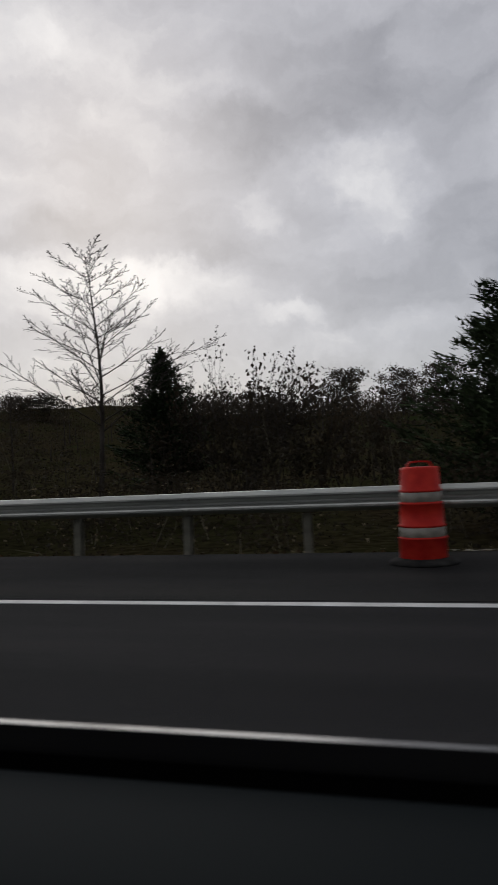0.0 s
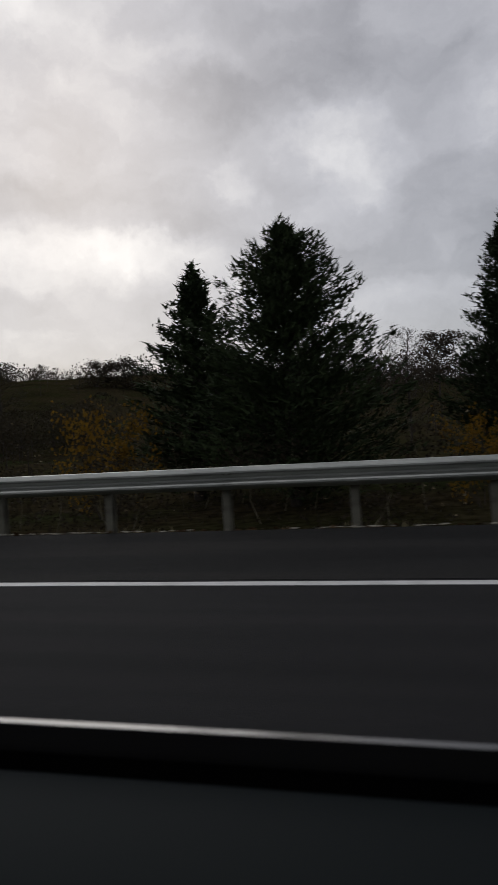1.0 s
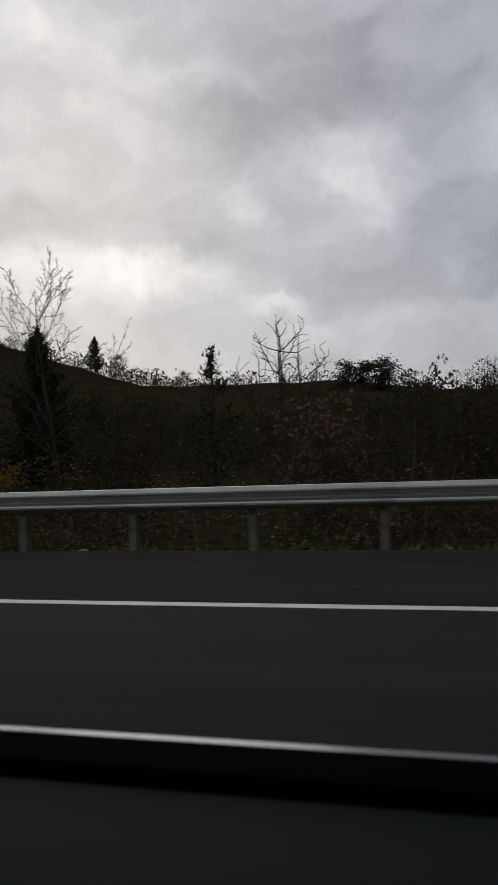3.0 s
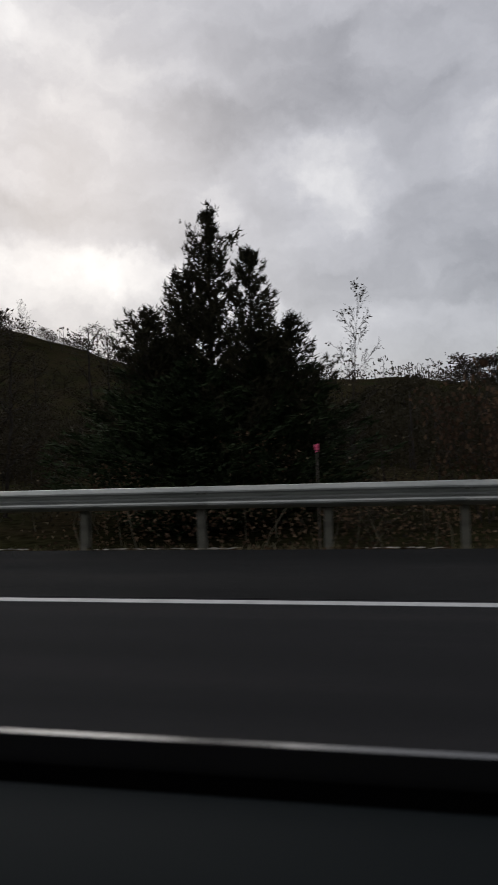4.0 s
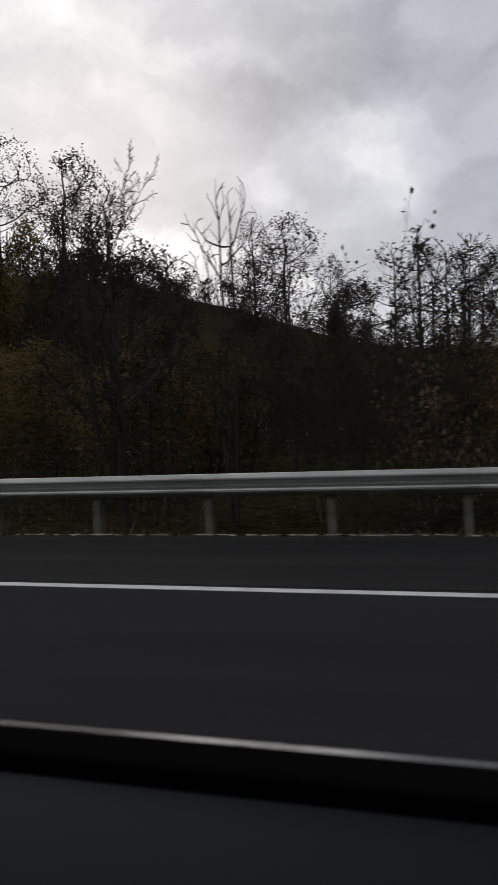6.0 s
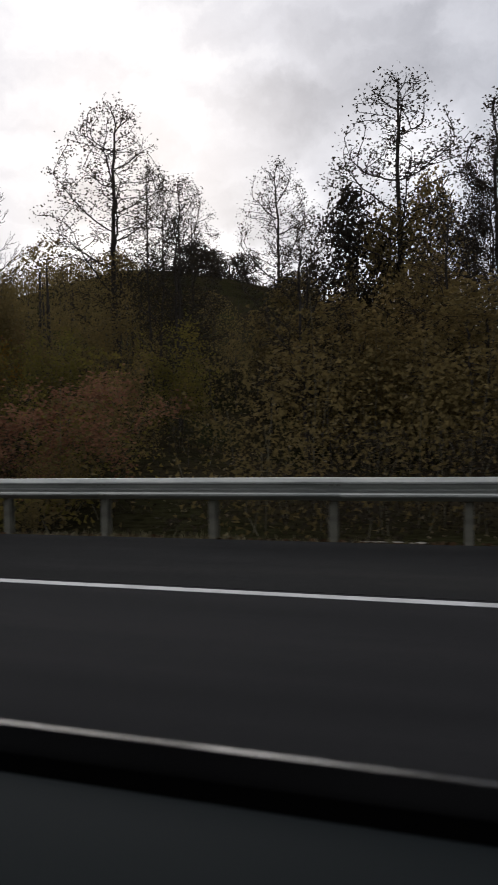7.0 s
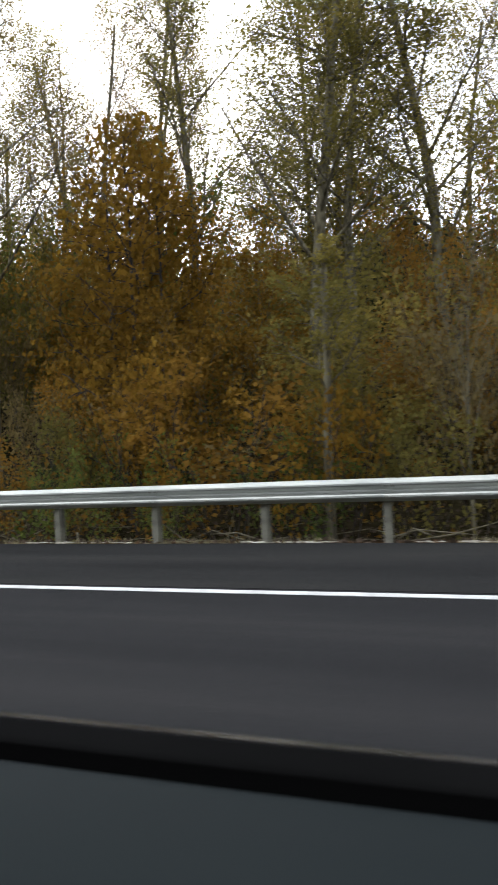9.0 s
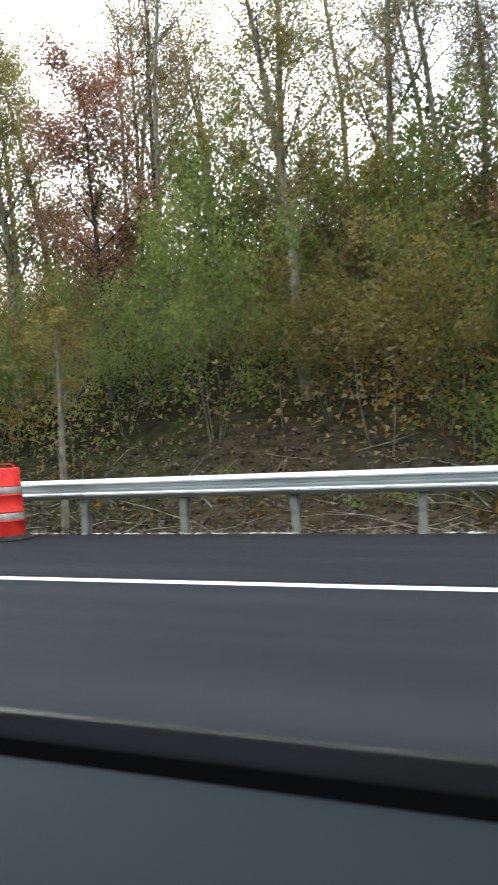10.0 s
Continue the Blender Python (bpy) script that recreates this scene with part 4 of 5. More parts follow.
# ------------------------------------------------------------ trees, in the order of the drive
CEDAR_L, CEDAR_C = "dark green cedar with feathery needle sprays", "cedar tree"
BARE_L, BARE_C = "leafless grey-brown tree with fine upswept twigs", "bare tree"
for k, x, y, top, half, turn in (
        (CED_WIDE, 1.9, 18.0, 6.6, 2.5, 10), (CED_SLIM, -10.9, 26.0, 6.0, 1.8, 40), (CED_TALL, -23.9, 22.0, 9.2, 1.9, 0), (CED_SLIM, -25.6, 20.2, 7.0, 1.4, 80),
        (CED_SLIM, -25.3, 22.8, 5.7, 1.3, 150), (CED_SMALL, -20.9, 22.6, 4.3, 1.2, 30), (CED_DENSE, -31.2, 18.3, 6.8, 2.6, 0), (CED_SLIM, -35.0, 22.0, 6.9, 2.0, 200),
        (CED_WIDE, -44.7, 19.3, 7.2, 2.4, 60), (CED_TALL, -59.9, 25.0, 5.7, 1.7, 15), (CED_WIDE, -57.0, 25.2, 4.6, 2.3, 65), (CED_WIDE, -54.6, 25.0, 4.0, 2.2, 165), (CED_SMALL, -71.7, 22.0, 5.0, 0.9, 120),
        (CED_SMALL, -70.6, 22.3, 4.7, 0.9, 220), (CED_MULTI, -116.7, 18.7, 8.1, 2.8, 0), (CED_WIDE, -118.6, 19.6, 4.9, 2.5, 15), (CED_WIDE, -115.0, 19.4, 4.7, 2.3, 195), (CED_WIDE, -116.8, 17.6, 4.0, 2.4, 105), (CED_SMALL, -137.1, 25.0, 6.1, 1.0, 300), 
        (CED_DENSE, -153.7, 18.0, 5.2, 2.0, 100), (CED_DENSE, -152.6, 18.6, 4.9, 1.8, 210), (CED_SLIM, -249.0, 42.0, 16.4, 1.9, 0), (CED_SLIM, -250.8, 43.0, 15.4, 1.8, 60), (CED_WIDE, -247.3, 42.0, 15.0, 2.2, 130), (CED_SLIM, -259.0, 42.0, 15.2, 1.9, 200),
        (CED_WIDE, -261.4, 43.0, 14.4, 2.3, 270), (CED_SLIM, -256.8, 44.0, 14.8, 1.8, 330), (CED_SLIM, -97.5, 24.0, 6.4, 1.6, 10), (CED_SMALL, -91.0, 24.5, 5.4, 1.2, 170)):
    stand(k, "cedar_tree", CEDAR_L, CEDAR_C, x, y, top, half, turn, "roadside cedars")
for k, x, y, top, half, turn in (
        (BARE_CONE, -10.95, 20.5, 8.7, 2.4, 0), (BARE_SMALL, -17.0, 20.0, 6.2, 1.4, 50), (BARE_FAN, -53.2, 19.0, 5.3, 1.2, 0), (BARE_FAN, -51.5, 19.2, 5.2, 1.4, 90),
        (BARE_OVAL, -54.75, 17.5, 7.45, 2.2, 110), (BARE_BRUSH, -57.5, 20.0, 9.1, 1.8, 0), (BARE_FAN, -127.4, 22.0, 6.8, 1.3, 30), (BARE_UP, -126.6, 23.0, 5.6, 0.9, 60),
        (BARE_OVAL, -176.1, 16.5, 8.55, 2.2, 165), (BARE_FAN, -173.2, 16.3, 7.6, 1.3, 120), (BARE_SMALL, -150.5, 21.0, 6.6, 1.0, 200), (BARE_OVAL, -95.0, 21.0, 8.0, 2.0, 140),
        (BARE_CONE, -225.8, 36.0, 19.3, 2.3, 10), (BARE_CONE, -167.2, 62.0, 18.3, 3.4, 110), (BARE_OVAL, -257.9, 36.0, 19.0, 2.4, 60), (BARE_FAN, -81.5, 21.0, 3.9, 1.4, 20), (BARE_FAN, -88.0, 22.5, 5.8, 1.5, 140), (BARE_SMALL, -101.5, 21.5, 6.0, 1.3, 240)):
    stand(k, "bare_tree", BARE_L, BARE_C, x, y, top, half, turn, "bare roadside trees")
for k, x, y, top, half, turn in ((FORKED, -153.0, 15.3, 7.2, 1.2, 180), (FORKED, -151.2, 15.8, 8.0, 1.1, 130), (PALE_FORK, -141.0, 15.0, 5.0, 0.9, 60), (FORKED, -254.6, 14.2, 6.2, 1.2, 50), (PALE_FORK, -228.1, 12.7, 3.6, 0.5, 20), (PALE_FORK, -226.8, 13.0, 3.0, 0.45, 200), (FORKED, -231.6, 12.8, 5.0, 0.6, 90), (PALE_FORK, -243.5, 12.9, 3.2, 0.5, 140), (FORKED, -248.0, 13.0, 3.4, 0.6, 300)):
    stand(k, "bare_tree", "pale forked sapling with upright bare stems behind the rail", BARE_C, x, y, top, half, turn, "bare roadside trees")
for x, y, top, half, turn in ((-7.4, 24.0, 5.9, 2.7, 0), (-6.2, 23.4, 5.2, 2.2, 120), (-169.3, 14.5, 5.7, 2.5, 30), (-170.3, 15.2, 5.6, 2.1, 190)):
    stand(ARCH, "arching_shrub", "tall arching shrub with scattered dark leaves", "shrub", x, y, top, half, turn, "arching shrubs")
stand(BIG_OAK, "oak_tree", "tall four-stemmed tree with scattered brown leaves", "tree", -130.9, 17.0, 11.1, 3.5, 8)
stand(THIN_LEAF, "young_tree", "slender young tree with a few brown leaves", "tree", -113.3, 22.0, 6.7, 0.95, 0)
LEAF_L = "slim tree with thin withered leaves against the sky"
for k, x, y, top, half, turn in (
        (LEAFY_B, -124.0, 20.0, 6.2, 1.7, 0), (LEAFY, -28.8, 42.0, 7.2, 1.7, 30), (LEAFY, -40.0, 42.0, 7.4, 2.0, 80), (LEAFY, -71.3, 40.0, 7.3, 1.9, 10), (LEAFY, -69.2, 60.0, 9.4, 2.6, 50),
        (LEAFY_B, -63.5, 55.0, 8.4, 2.2, 120), (LEAFY, -201.8, 48.0, 26.2, 5.0, 0), (LEAFY_B, -195.0, 48.0, 23.6, 4.4, 45), (DENSE, -196.2, 48.6, 21.0, 2.6, 45), (LEAFY_B, -196.6, 47.0, 18.0, 2.6, 200), (LEAFY, -210.2, 48.0, 21.5, 3.0, 250), (SPREAD, -180.0, 23.0, 9.8, 3.0, 100), (SPREAD, -178.6, 23.8, 8.8, 2.4, 230), (DENSE, -176.5, 29.0, 9.0, 2.2, 20), (DENSE, -171.6, 28.0, 7.6, 2.2, 160), (DENSE, -181.0, 30.0, 10.0, 2.2, 290), (LEAFY_B, -173.7, 25.0, 9.4, 2.1, 90), (SPREAD, -169.2, 22.4, 7.6, 2.7, 0),
        (LEAFY_B, -167.3, 22.0, 6.9, 2.2, 10), (LEAFY, -186.2, 65.0, 22.6, 3.2, 200), (LEAFY, -231.3, 36.0, 20.2, 2.8, 0), (LEAFY, -218.75, 40.3, 23.6, 3.9, 140),
        (LEAFY_B, -214.85, 38.0, 18.0, 2.0, 0), (LEAFY_B, -212.8, 38.0, 17.1, 2.0, 60), (LEAFY_B, -210.3, 31.4, 12.7, 2.1, 100), (LEAFY_B, -237.4, 36.0, 18.4, 2.2, 150), (IVY_TREE, -230.9, 36.0, 20.2, 2.6, 0),
        (LEAFY_B, -170.6, 66.0, 18.8, 2.4, 15), (LEAFY, -163.6, 62.0, 17.2, 3.6, 75), (LEAFY_B, -160.2, 61.0, 16.8, 3.4, 135), (LEAFY, -157.0, 66.0, 17.0, 3.1, 195), (LEAFY_B, -153.8, 67.0, 18.2, 3.6, 255),
        (LEAFY, -149.5, 68.0, 13.5, 2.6, 315), (LEAFY_B, -143.3, 70.0, 16.0, 4.1, 20), (LEAFY_B, -178.8, 66.0, 18.6, 1.8, 40), (LEAFY, -166.0, 60.0, 14.5, 2.9, 50),
        (LEAFY, -198.0, 33.0, 12.5, 2.0, 30), (LEAFY_B, -204.0, 31.0, 11.5, 2.2, 80), (LEAFY, -193.0, 27.0, 11.0, 1.9, 110)):
    stand(k, "leafy_tree", LEAF_L, "tree", x, y, top, half, turn, "trees on the slope")
for k, x, y, top, half, turn in (
        (TALL_BARE, -244.7, 36.0, 31.0, 4.2, 0), (TALL_BARE, -252.0, 36.0, 30.5, 3.4, 90), (TALL_BARE, -250.5, 35.0, 28.0, 3.8, 200), (TALL_BARE, -262.5, 33.0, 27.0, 3.4, 300),
        (TALL_OLIVE, -255.6, 24.0, 22.0, 3.6, 0), (TALL_THIN, -269.4, 30.0, 26.0, 3.2, 0), (TALL_OLIVE, -259.6, 21.0, 20.5, 3.6, 120), (TALL_OLIVE, -258.3, 21.6, 20.0, 3.2, 220),
        (TALL_OLIVE, -265.5, 26.0, 23.0, 3.4, 60), (TALL_THIN, -287.0, 25.0, 26.0, 3.0, 40), (TALL_THIN, -282.6, 25.0, 25.0, 3.0, 100), (TALL_THIN, -281.5, 30.0, 28.0, 3.2, 190),
        (TALL_THIN, -276.6, 25.0, 23.0, 2.7, 270), (TALL_THIN, -274.0, 22.0, 21.5, 2.9, 310), (TALL_OLIVE, -271.2, 27.0, 21.0, 2.8, 15), (TALL_THIN, -269.5, 25.0, 21.0, 2.7, 20),
        (RUSTY, -296.4, 22.0, 15.3, 2.3, 0), (TALL_THIN, -296.1, 25.0, 24.0, 2.9, 75), (TALL_OLIVE, -288.6, 20.0, 18.6, 2.6, 0), (TALL_THIN, -284.7, 25.0, 21.0, 2.9, 160),
        (TALL_THIN, -283.3, 25.6, 20.5, 2.7, 250), (TALL_OLIVE, -292.0, 28.0, 24.0, 3.4, 90), (TALL_OLIVE, -301.0, 23.0, 20.0, 3.2, 30), (TALL_THIN, -306.0, 26.0, 24.0, 3.2, 130),
        (TALL_OLIVE, -312.0, 24.0, 22.0, 3.4, 210), (TALL_OLIVE, -278.0, 31.0, 22.0, 3.2, 280), (TALL_BARE, -301.0, 33.0, 27.0, 3.4, 10), (TALL_THIN, -272.5, 36.0, 27.0, 3.6, 40),
        (TALL_BARE, -279.5, 38.0, 28.0, 3.8, 100), (TALL_THIN, -286.0, 35.0, 25.0, 3.8, 170), (TALL_THIN, -290.5, 38.0, 28.0, 3.8, 230), (TALL_OLIVE, -297.5, 36.0, 25.0, 3.6, 290), (TALL_THIN, -304.0, 38.0, 28.0, 3.6, 350),
        (TALL_OLIVE, -261.0, 31.0, 22.0, 3.6, 75), (TALL_THIN, -256.0, 40.0, 26.0, 3.6, 15), (TALL_OLIVE, -268.0, 40.0, 22.0, 3.6, 200),
        (TALL_BARE, -298.5, 30.0, 26.0, 3.6, 123), (TALL_THIN, -300.0, 41.0, 30.0, 4.0, 213), (TALL_BARE, -307.0, 42.0, 31.0, 4.4, 303),
        (TALL_THIN, -309.0, 33.0, 27.0, 3.6, 153), (TALL_OLIVE, -304.0, 30.0, 22.0, 3.8, 333)):
    stand(k, "forest_tree", "tall slender forest tree with thin yellowing leaves", "tree", x, y, top, half, turn, "roadside wood")
for x, top, half, turn in ((-275.8, 16.0, 2.0, 0), (-269.66, 24.0, 3.2, 140)):
    stand(TALL_THIN, "forest_tree", "pale-barked slender tree close behind the guard rail", "tree", x, 18.9, top, half, turn, "roadside wood")
for x, y, top, half, turn in ((-292.0, 12.8, 4.6, 0.75, 160), (-276.9, 15.5, 6.0, 0.75, 200), (-257.5, 14.6, 6.0, 1.0, 110)):
    stand(SAPLING, "sapling", "pale-barked sapling with olive-yellow leaves behind the rail", "sapling", x, y, top, half, turn, "roadside saplings")

# shrubs that stand out from the undergrowth
for k, lab, x, y, top, half in (
        (S_YELLOW, "yellow-leaved autumn shrub below a cedar", -36.0, 17.4, 2.6, 1.4), (S_YELLOW, "low shrub with yellow-orange leaves", -26.6, 16.9, 1.8, 0.9),
        (S_RUST, "rusty brown shrub with thin leaves", -18.5, 17.0, 2.9, 1.4), (S_DARK, "leggy shrub with dark withered leaves", -6.0, 25.0, 5.0, 2.0), (S_DARK, "leggy shrub with dark withered leaves", -8.4, 25.0, 5.4, 1.8),
        (S_DARK, "leggy shrub with dark withered leaves", -3.6, 25.0, 5.0, 1.6), (S_DARK, "leggy shrub with dark withered leaves", -7.2, 24.2, 5.2, 1.5),
        (S_DARK, "leggy shrub with dark withered leaves", -4.8, 24.4, 4.6, 1.7), (S_DARK, "leggy shrub with dark withered leaves", -9.8, 24.8, 4.4, 1.4), (S_DARK, "leggy shrub with dark withered leaves", -1.9, 24.5, 4.4, 1.6),
        (S_DARK, "leggy shrub with dark withered leaves", -50.4, 20.6, 4.4, 1.5), (S_DARK, "leggy shrub with dark withered leaves", -48.2, 21.2, 4.5, 1.7),
        (S_DARK, "leggy shrub with dark withered leaves", -83.0, 19.5, 4.0, 1.6), (S_RUST, "rusty brown shrub with thin leaves", -86.2, 17.5, 3.0, 1.5), (S_BARE, "low twiggy shrub nearly bare of leaves", -89.5, 18.5, 4.0, 1.5),
        (S_DARK, "leggy shrub with dark withered leaves", -92.4, 19.0, 3.8, 1.6), (S_RUST, "rusty brown shrub with thin leaves", -100.5, 17.8, 3.0, 1.4), (S_DARK, "leggy shrub with dark withered leaves", -103.0, 20.0, 4.2, 1.7),
        (S_YELLOW, "low shrub with yellow-orange leaves", -94.0, 15.4, 1.6, 1.0), (S_RUST, "rusty brown shrub with thin leaves", -74.6, 17.2, 2.6, 1.3), (S_BARE, "low twiggy shrub nearly bare of leaves", -49.1, 20.0, 4.1, 1.6), (S_DARK, "leggy shrub with dark withered leaves", -47.6, 20.3, 3.6, 1.3),
        (S_YELLOW, "low shrub with yellow-orange leaves", -40.5, 15.6, 1.3, 0.9), (S_RUST, "rusty brown shrub with thin leaves", -70.6, 17.6, 3.2, 1.9), (S_RUST, "rusty brown shrub with thin leaves", -71.9, 17.9, 2.7, 1.4),
        (S_RUST, "rusty brown shrub with thin leaves", -109.6, 18.6, 3.6, 1.3), (S_RUST, "rusty brown shrub with thin leaves", -107.9, 18.9, 3.2, 1.3), (S_SPECK, "thin shrub with a few yellow-green leaves", -144.8, 18.6, 3.4, 0.9),
        (S_RUST, "low rusty shrub close behind the rail", -75.6, 12.9, 0.75, 0.8), (S_RUST, "rusty brown shrub with thin leaves", -168.5, 15.5, 3.0, 1.4), (S_BARE, "low twiggy shrub nearly bare of leaves", -137.2, 14.0, 2.4, 1.0),
        (S_RUST, "low rusty shrub close behind the rail", -74.0, 12.7, 0.6, 0.7)):
    stand(k, "shrub", lab, "shrub", x, y, top, half, (x * 37) % 360)

# the autumn wood edge: one shrub after another up the bank, with gaps cut along the camera's sight lines to the pale
# trunks
OPENINGS = ((-270.6, -266.2), (-275.4, -271.0))
r = random.Random(77)
SHRUBS = ((S_ORANGE, "orange-leaved autumn shrub at the wood edge"), (S_OLIVE, "olive green shrub at the wood edge"), (S_YELLOW, "yellow-leaved autumn shrub at the wood edge"),
          (S_GREEN, "green shrub turning yellow at the wood edge"), (S_BROWN, "dark brown-leaved shrub at the wood edge"), (S_RUST, "rust-brown shrub at the wood edge"))
TALLER = {id(S_ORANGE): T_ORANGE, id(S_OLIVE): T_OLIVE, id(S_YELLOW): T_YELLOW, id(S_GREEN): T_GREEN, id(S_BROWN): T_BROWN, id(S_RUST): T_RUST}
for row, (y0, h0) in enumerate(((13.6, 2.6), (15.2, 4.4), (17.8, 6.2), (22.0, 7.8), (27.5, 9.4))):
    x = -206.0 - row * 0.7
    while x > (-322 if row < 4 else -345):
        if x > -250:
            w = (0.05, 1.0, 0.05, 0.08, 1.6, 0.4)
        elif x > -272:
            w = (1.0, 1.2, 1.2, 0.6, 0.5, 0.12)
        elif x > -280:
            w = (0.12, 1.4, 0.12, 0.7, 1.3, 0.3)
        else:
            w = (0.06, 1.3, 0.3, 1.9, 0.35, 0.04)
        k, lab = r.choices(SHRUBS, w)[0]
        y = y0 + r.uniform(-0.6, 0.6)
        if (row < 3 and -276.8 < x < -266.0) or (row < 2 and x < -283):
            x -= 1.2
            continue
        if row >= 2:
            k = TALLER[id(k)]
        h1 = h0 * (0.8 if x > -240 and row > 2 else 0.7 if x < -295.5 else 1.0)
        tall = h1 * r.uniform(0.7, 1.2) * float(smooth01((-204 - x) / 13) * 0.55 + 0.45)
        stand(k, "shrub", lab, "shrub", x, y, float(ground_z(x, y)) + tall, tall * r.uniform(0.34, 0.5), r.uniform(0, 360), "wood edge shrubs")
        x -= r.uniform(1.8, 2.8) * (1.0 if row < 2 else 1.5)


for k, x, y, h, half in ((S_OLIVE, -270.9, 14.4, 2.2, 0.7), (S_SPECK, -271.2, 13.6, 1.4, 0.6), (S_GREEN, -275.6, 14.0, 2.6, 0.9), (S_OLIVE, -276.8, 13.8, 1.9, 0.8), (S_YELLOW, -266.2, 14.2, 2.0, 0.8), (S_BROWN, -270.6, 16.6, 3.2, 0.8),
                         (S_OLIVE, -276.4, 16.5, 4.4, 1.3), (S_BROWN, -266.6, 16.8, 3.8, 1.2), (S_GREEN, -272.9, 20.6, 5.4, 1.7), (S_BROWN, -270.8, 21.0, 5.8, 1.5)):
    stand(k, "shrub", "thin shrub between the pale trunks", "shrub", x, y, float(ground_z(x, y)) + h, half, (x * 29) % 360, "wood edge shrubs")
for x, y, top, half in ((-264.2, 18.6, 11.6, 2.5), (-266.0, 22.0, 9.0, 2.2)):
    stand(DOME_Y, "maple_tree", "bushy tree in golden autumn leaf at the wood edge", "tree", x, y, top, half, (x * 17) % 360, "golden autumn trees")
for i in range(13):
    x, y = -267.0 - 2.1 * i + r.uniform(-0.5, 0.5), 24.2 + r.uniform(-0.8, 0.8)
    k, lab = r.choices(SHRUBS, (0.15, 1.2, 0.3, 1.6, 0.6, 0.1))[0]
    stand(TALLER[id(k)], "shrub", lab, "shrub", x, y, r.uniform(10.2, 12.6), r.uniform(2.0, 2.6), r.uniform(0, 360), "wood edge shrubs")


# dark close-grown trees where the slope meets the wooded bank
for k, x, y, top, half in ((DOME_D, -205.0, 48.0, 19.2, 3.0), (DOME_B, -199.8, 48.5, 19.5, 2.6), (DOME_B, -202.5, 47.0, 17.0, 3.0), (DOME_B, -208.5, 46.0, 13.0, 3.0), (DOME_B, -181.6, 31.0, 7.4, 2.4), (DOME_B, -199.0, 34.0, 10.0, 3.0),
                          (DOME_B, -203.0, 33.0, 8.4, 3.0), (DOME_B, -178.5, 30.0, 6.0, 2.2), (DOME_B, -191.0, 29.0, 8.0, 3.0), (DOME_B, -185.5, 27.5, 6.2, 2.8), (DOME_B, -180.0, 25.5, 5.0, 2.4), (DOME_B, -196.5, 29.5, 8.0, 3.0)):
    stand(k, "leafy_tree", "close-grown tree with dense withered leaves", "tree", x, y, top, half, (x * 61) % 360, "trees on the slope")

# autumn-brown bushes along the foot of the hill
for k, lab, x, y, top, half in ((T_BROWN, "brown-leaved bush at the foot of the hill", -165.8, 20.6, 3.9, 1.9), (T_BROWN, "brown-leaved bush at the foot of the hill", -163.8, 22.6, 3.4, 1.8), (T_ORANGE, "orange-leaved bush at the foot of the hill", -165.2, 19.6, 2.4, 1.0),
                                (T_BROWN, "brown-leaved bush at the foot of the hill", -167.6, 22.4, 4.9, 2.0), (T_BROWN, "brown-leaved bush at the foot of the hill", -161.6, 25.4, 2.4, 1.6), (T_BROWN, "brown-leaved bush at the foot of the hill", -166.6, 25.5, 5.6, 2.2)):
    stand(k, "autumn_bush", lab, "bush", x, y, top, half, (x * 53) % 360, "bushes at the foot of the hill")

# a high rounded thicket at the near end of the wooded bank
for k, lab, x, y, top, half in ((DOME, "tall olive green thicket tree on the bank", -218.2, 21.0, 10.2, 2.5), (DOME_B, "tall brown-leaved thicket tree on the bank", -220.9, 21.5, 9.4, 2.5),
                                (DOME_B, "tall brown-leaved thicket tree on the bank", -216.0, 20.6, 9.2, 1.9), (DOME, "tall olive green thicket tree on the bank", -223.4, 22.0, 8.2, 2.3),
                                (DOME_B, "tall brown-leaved thicket tree on the bank", -214.2, 20.4, 6.2, 1.7), (DOME, "tall olive green thicket tree on the bank", -219.6, 19.6, 7.8, 2.2)):
    stand(k, "thicket_bush", lab, "bush", x, y, top, half, (x * 41) % 360, "thicket on the bank")


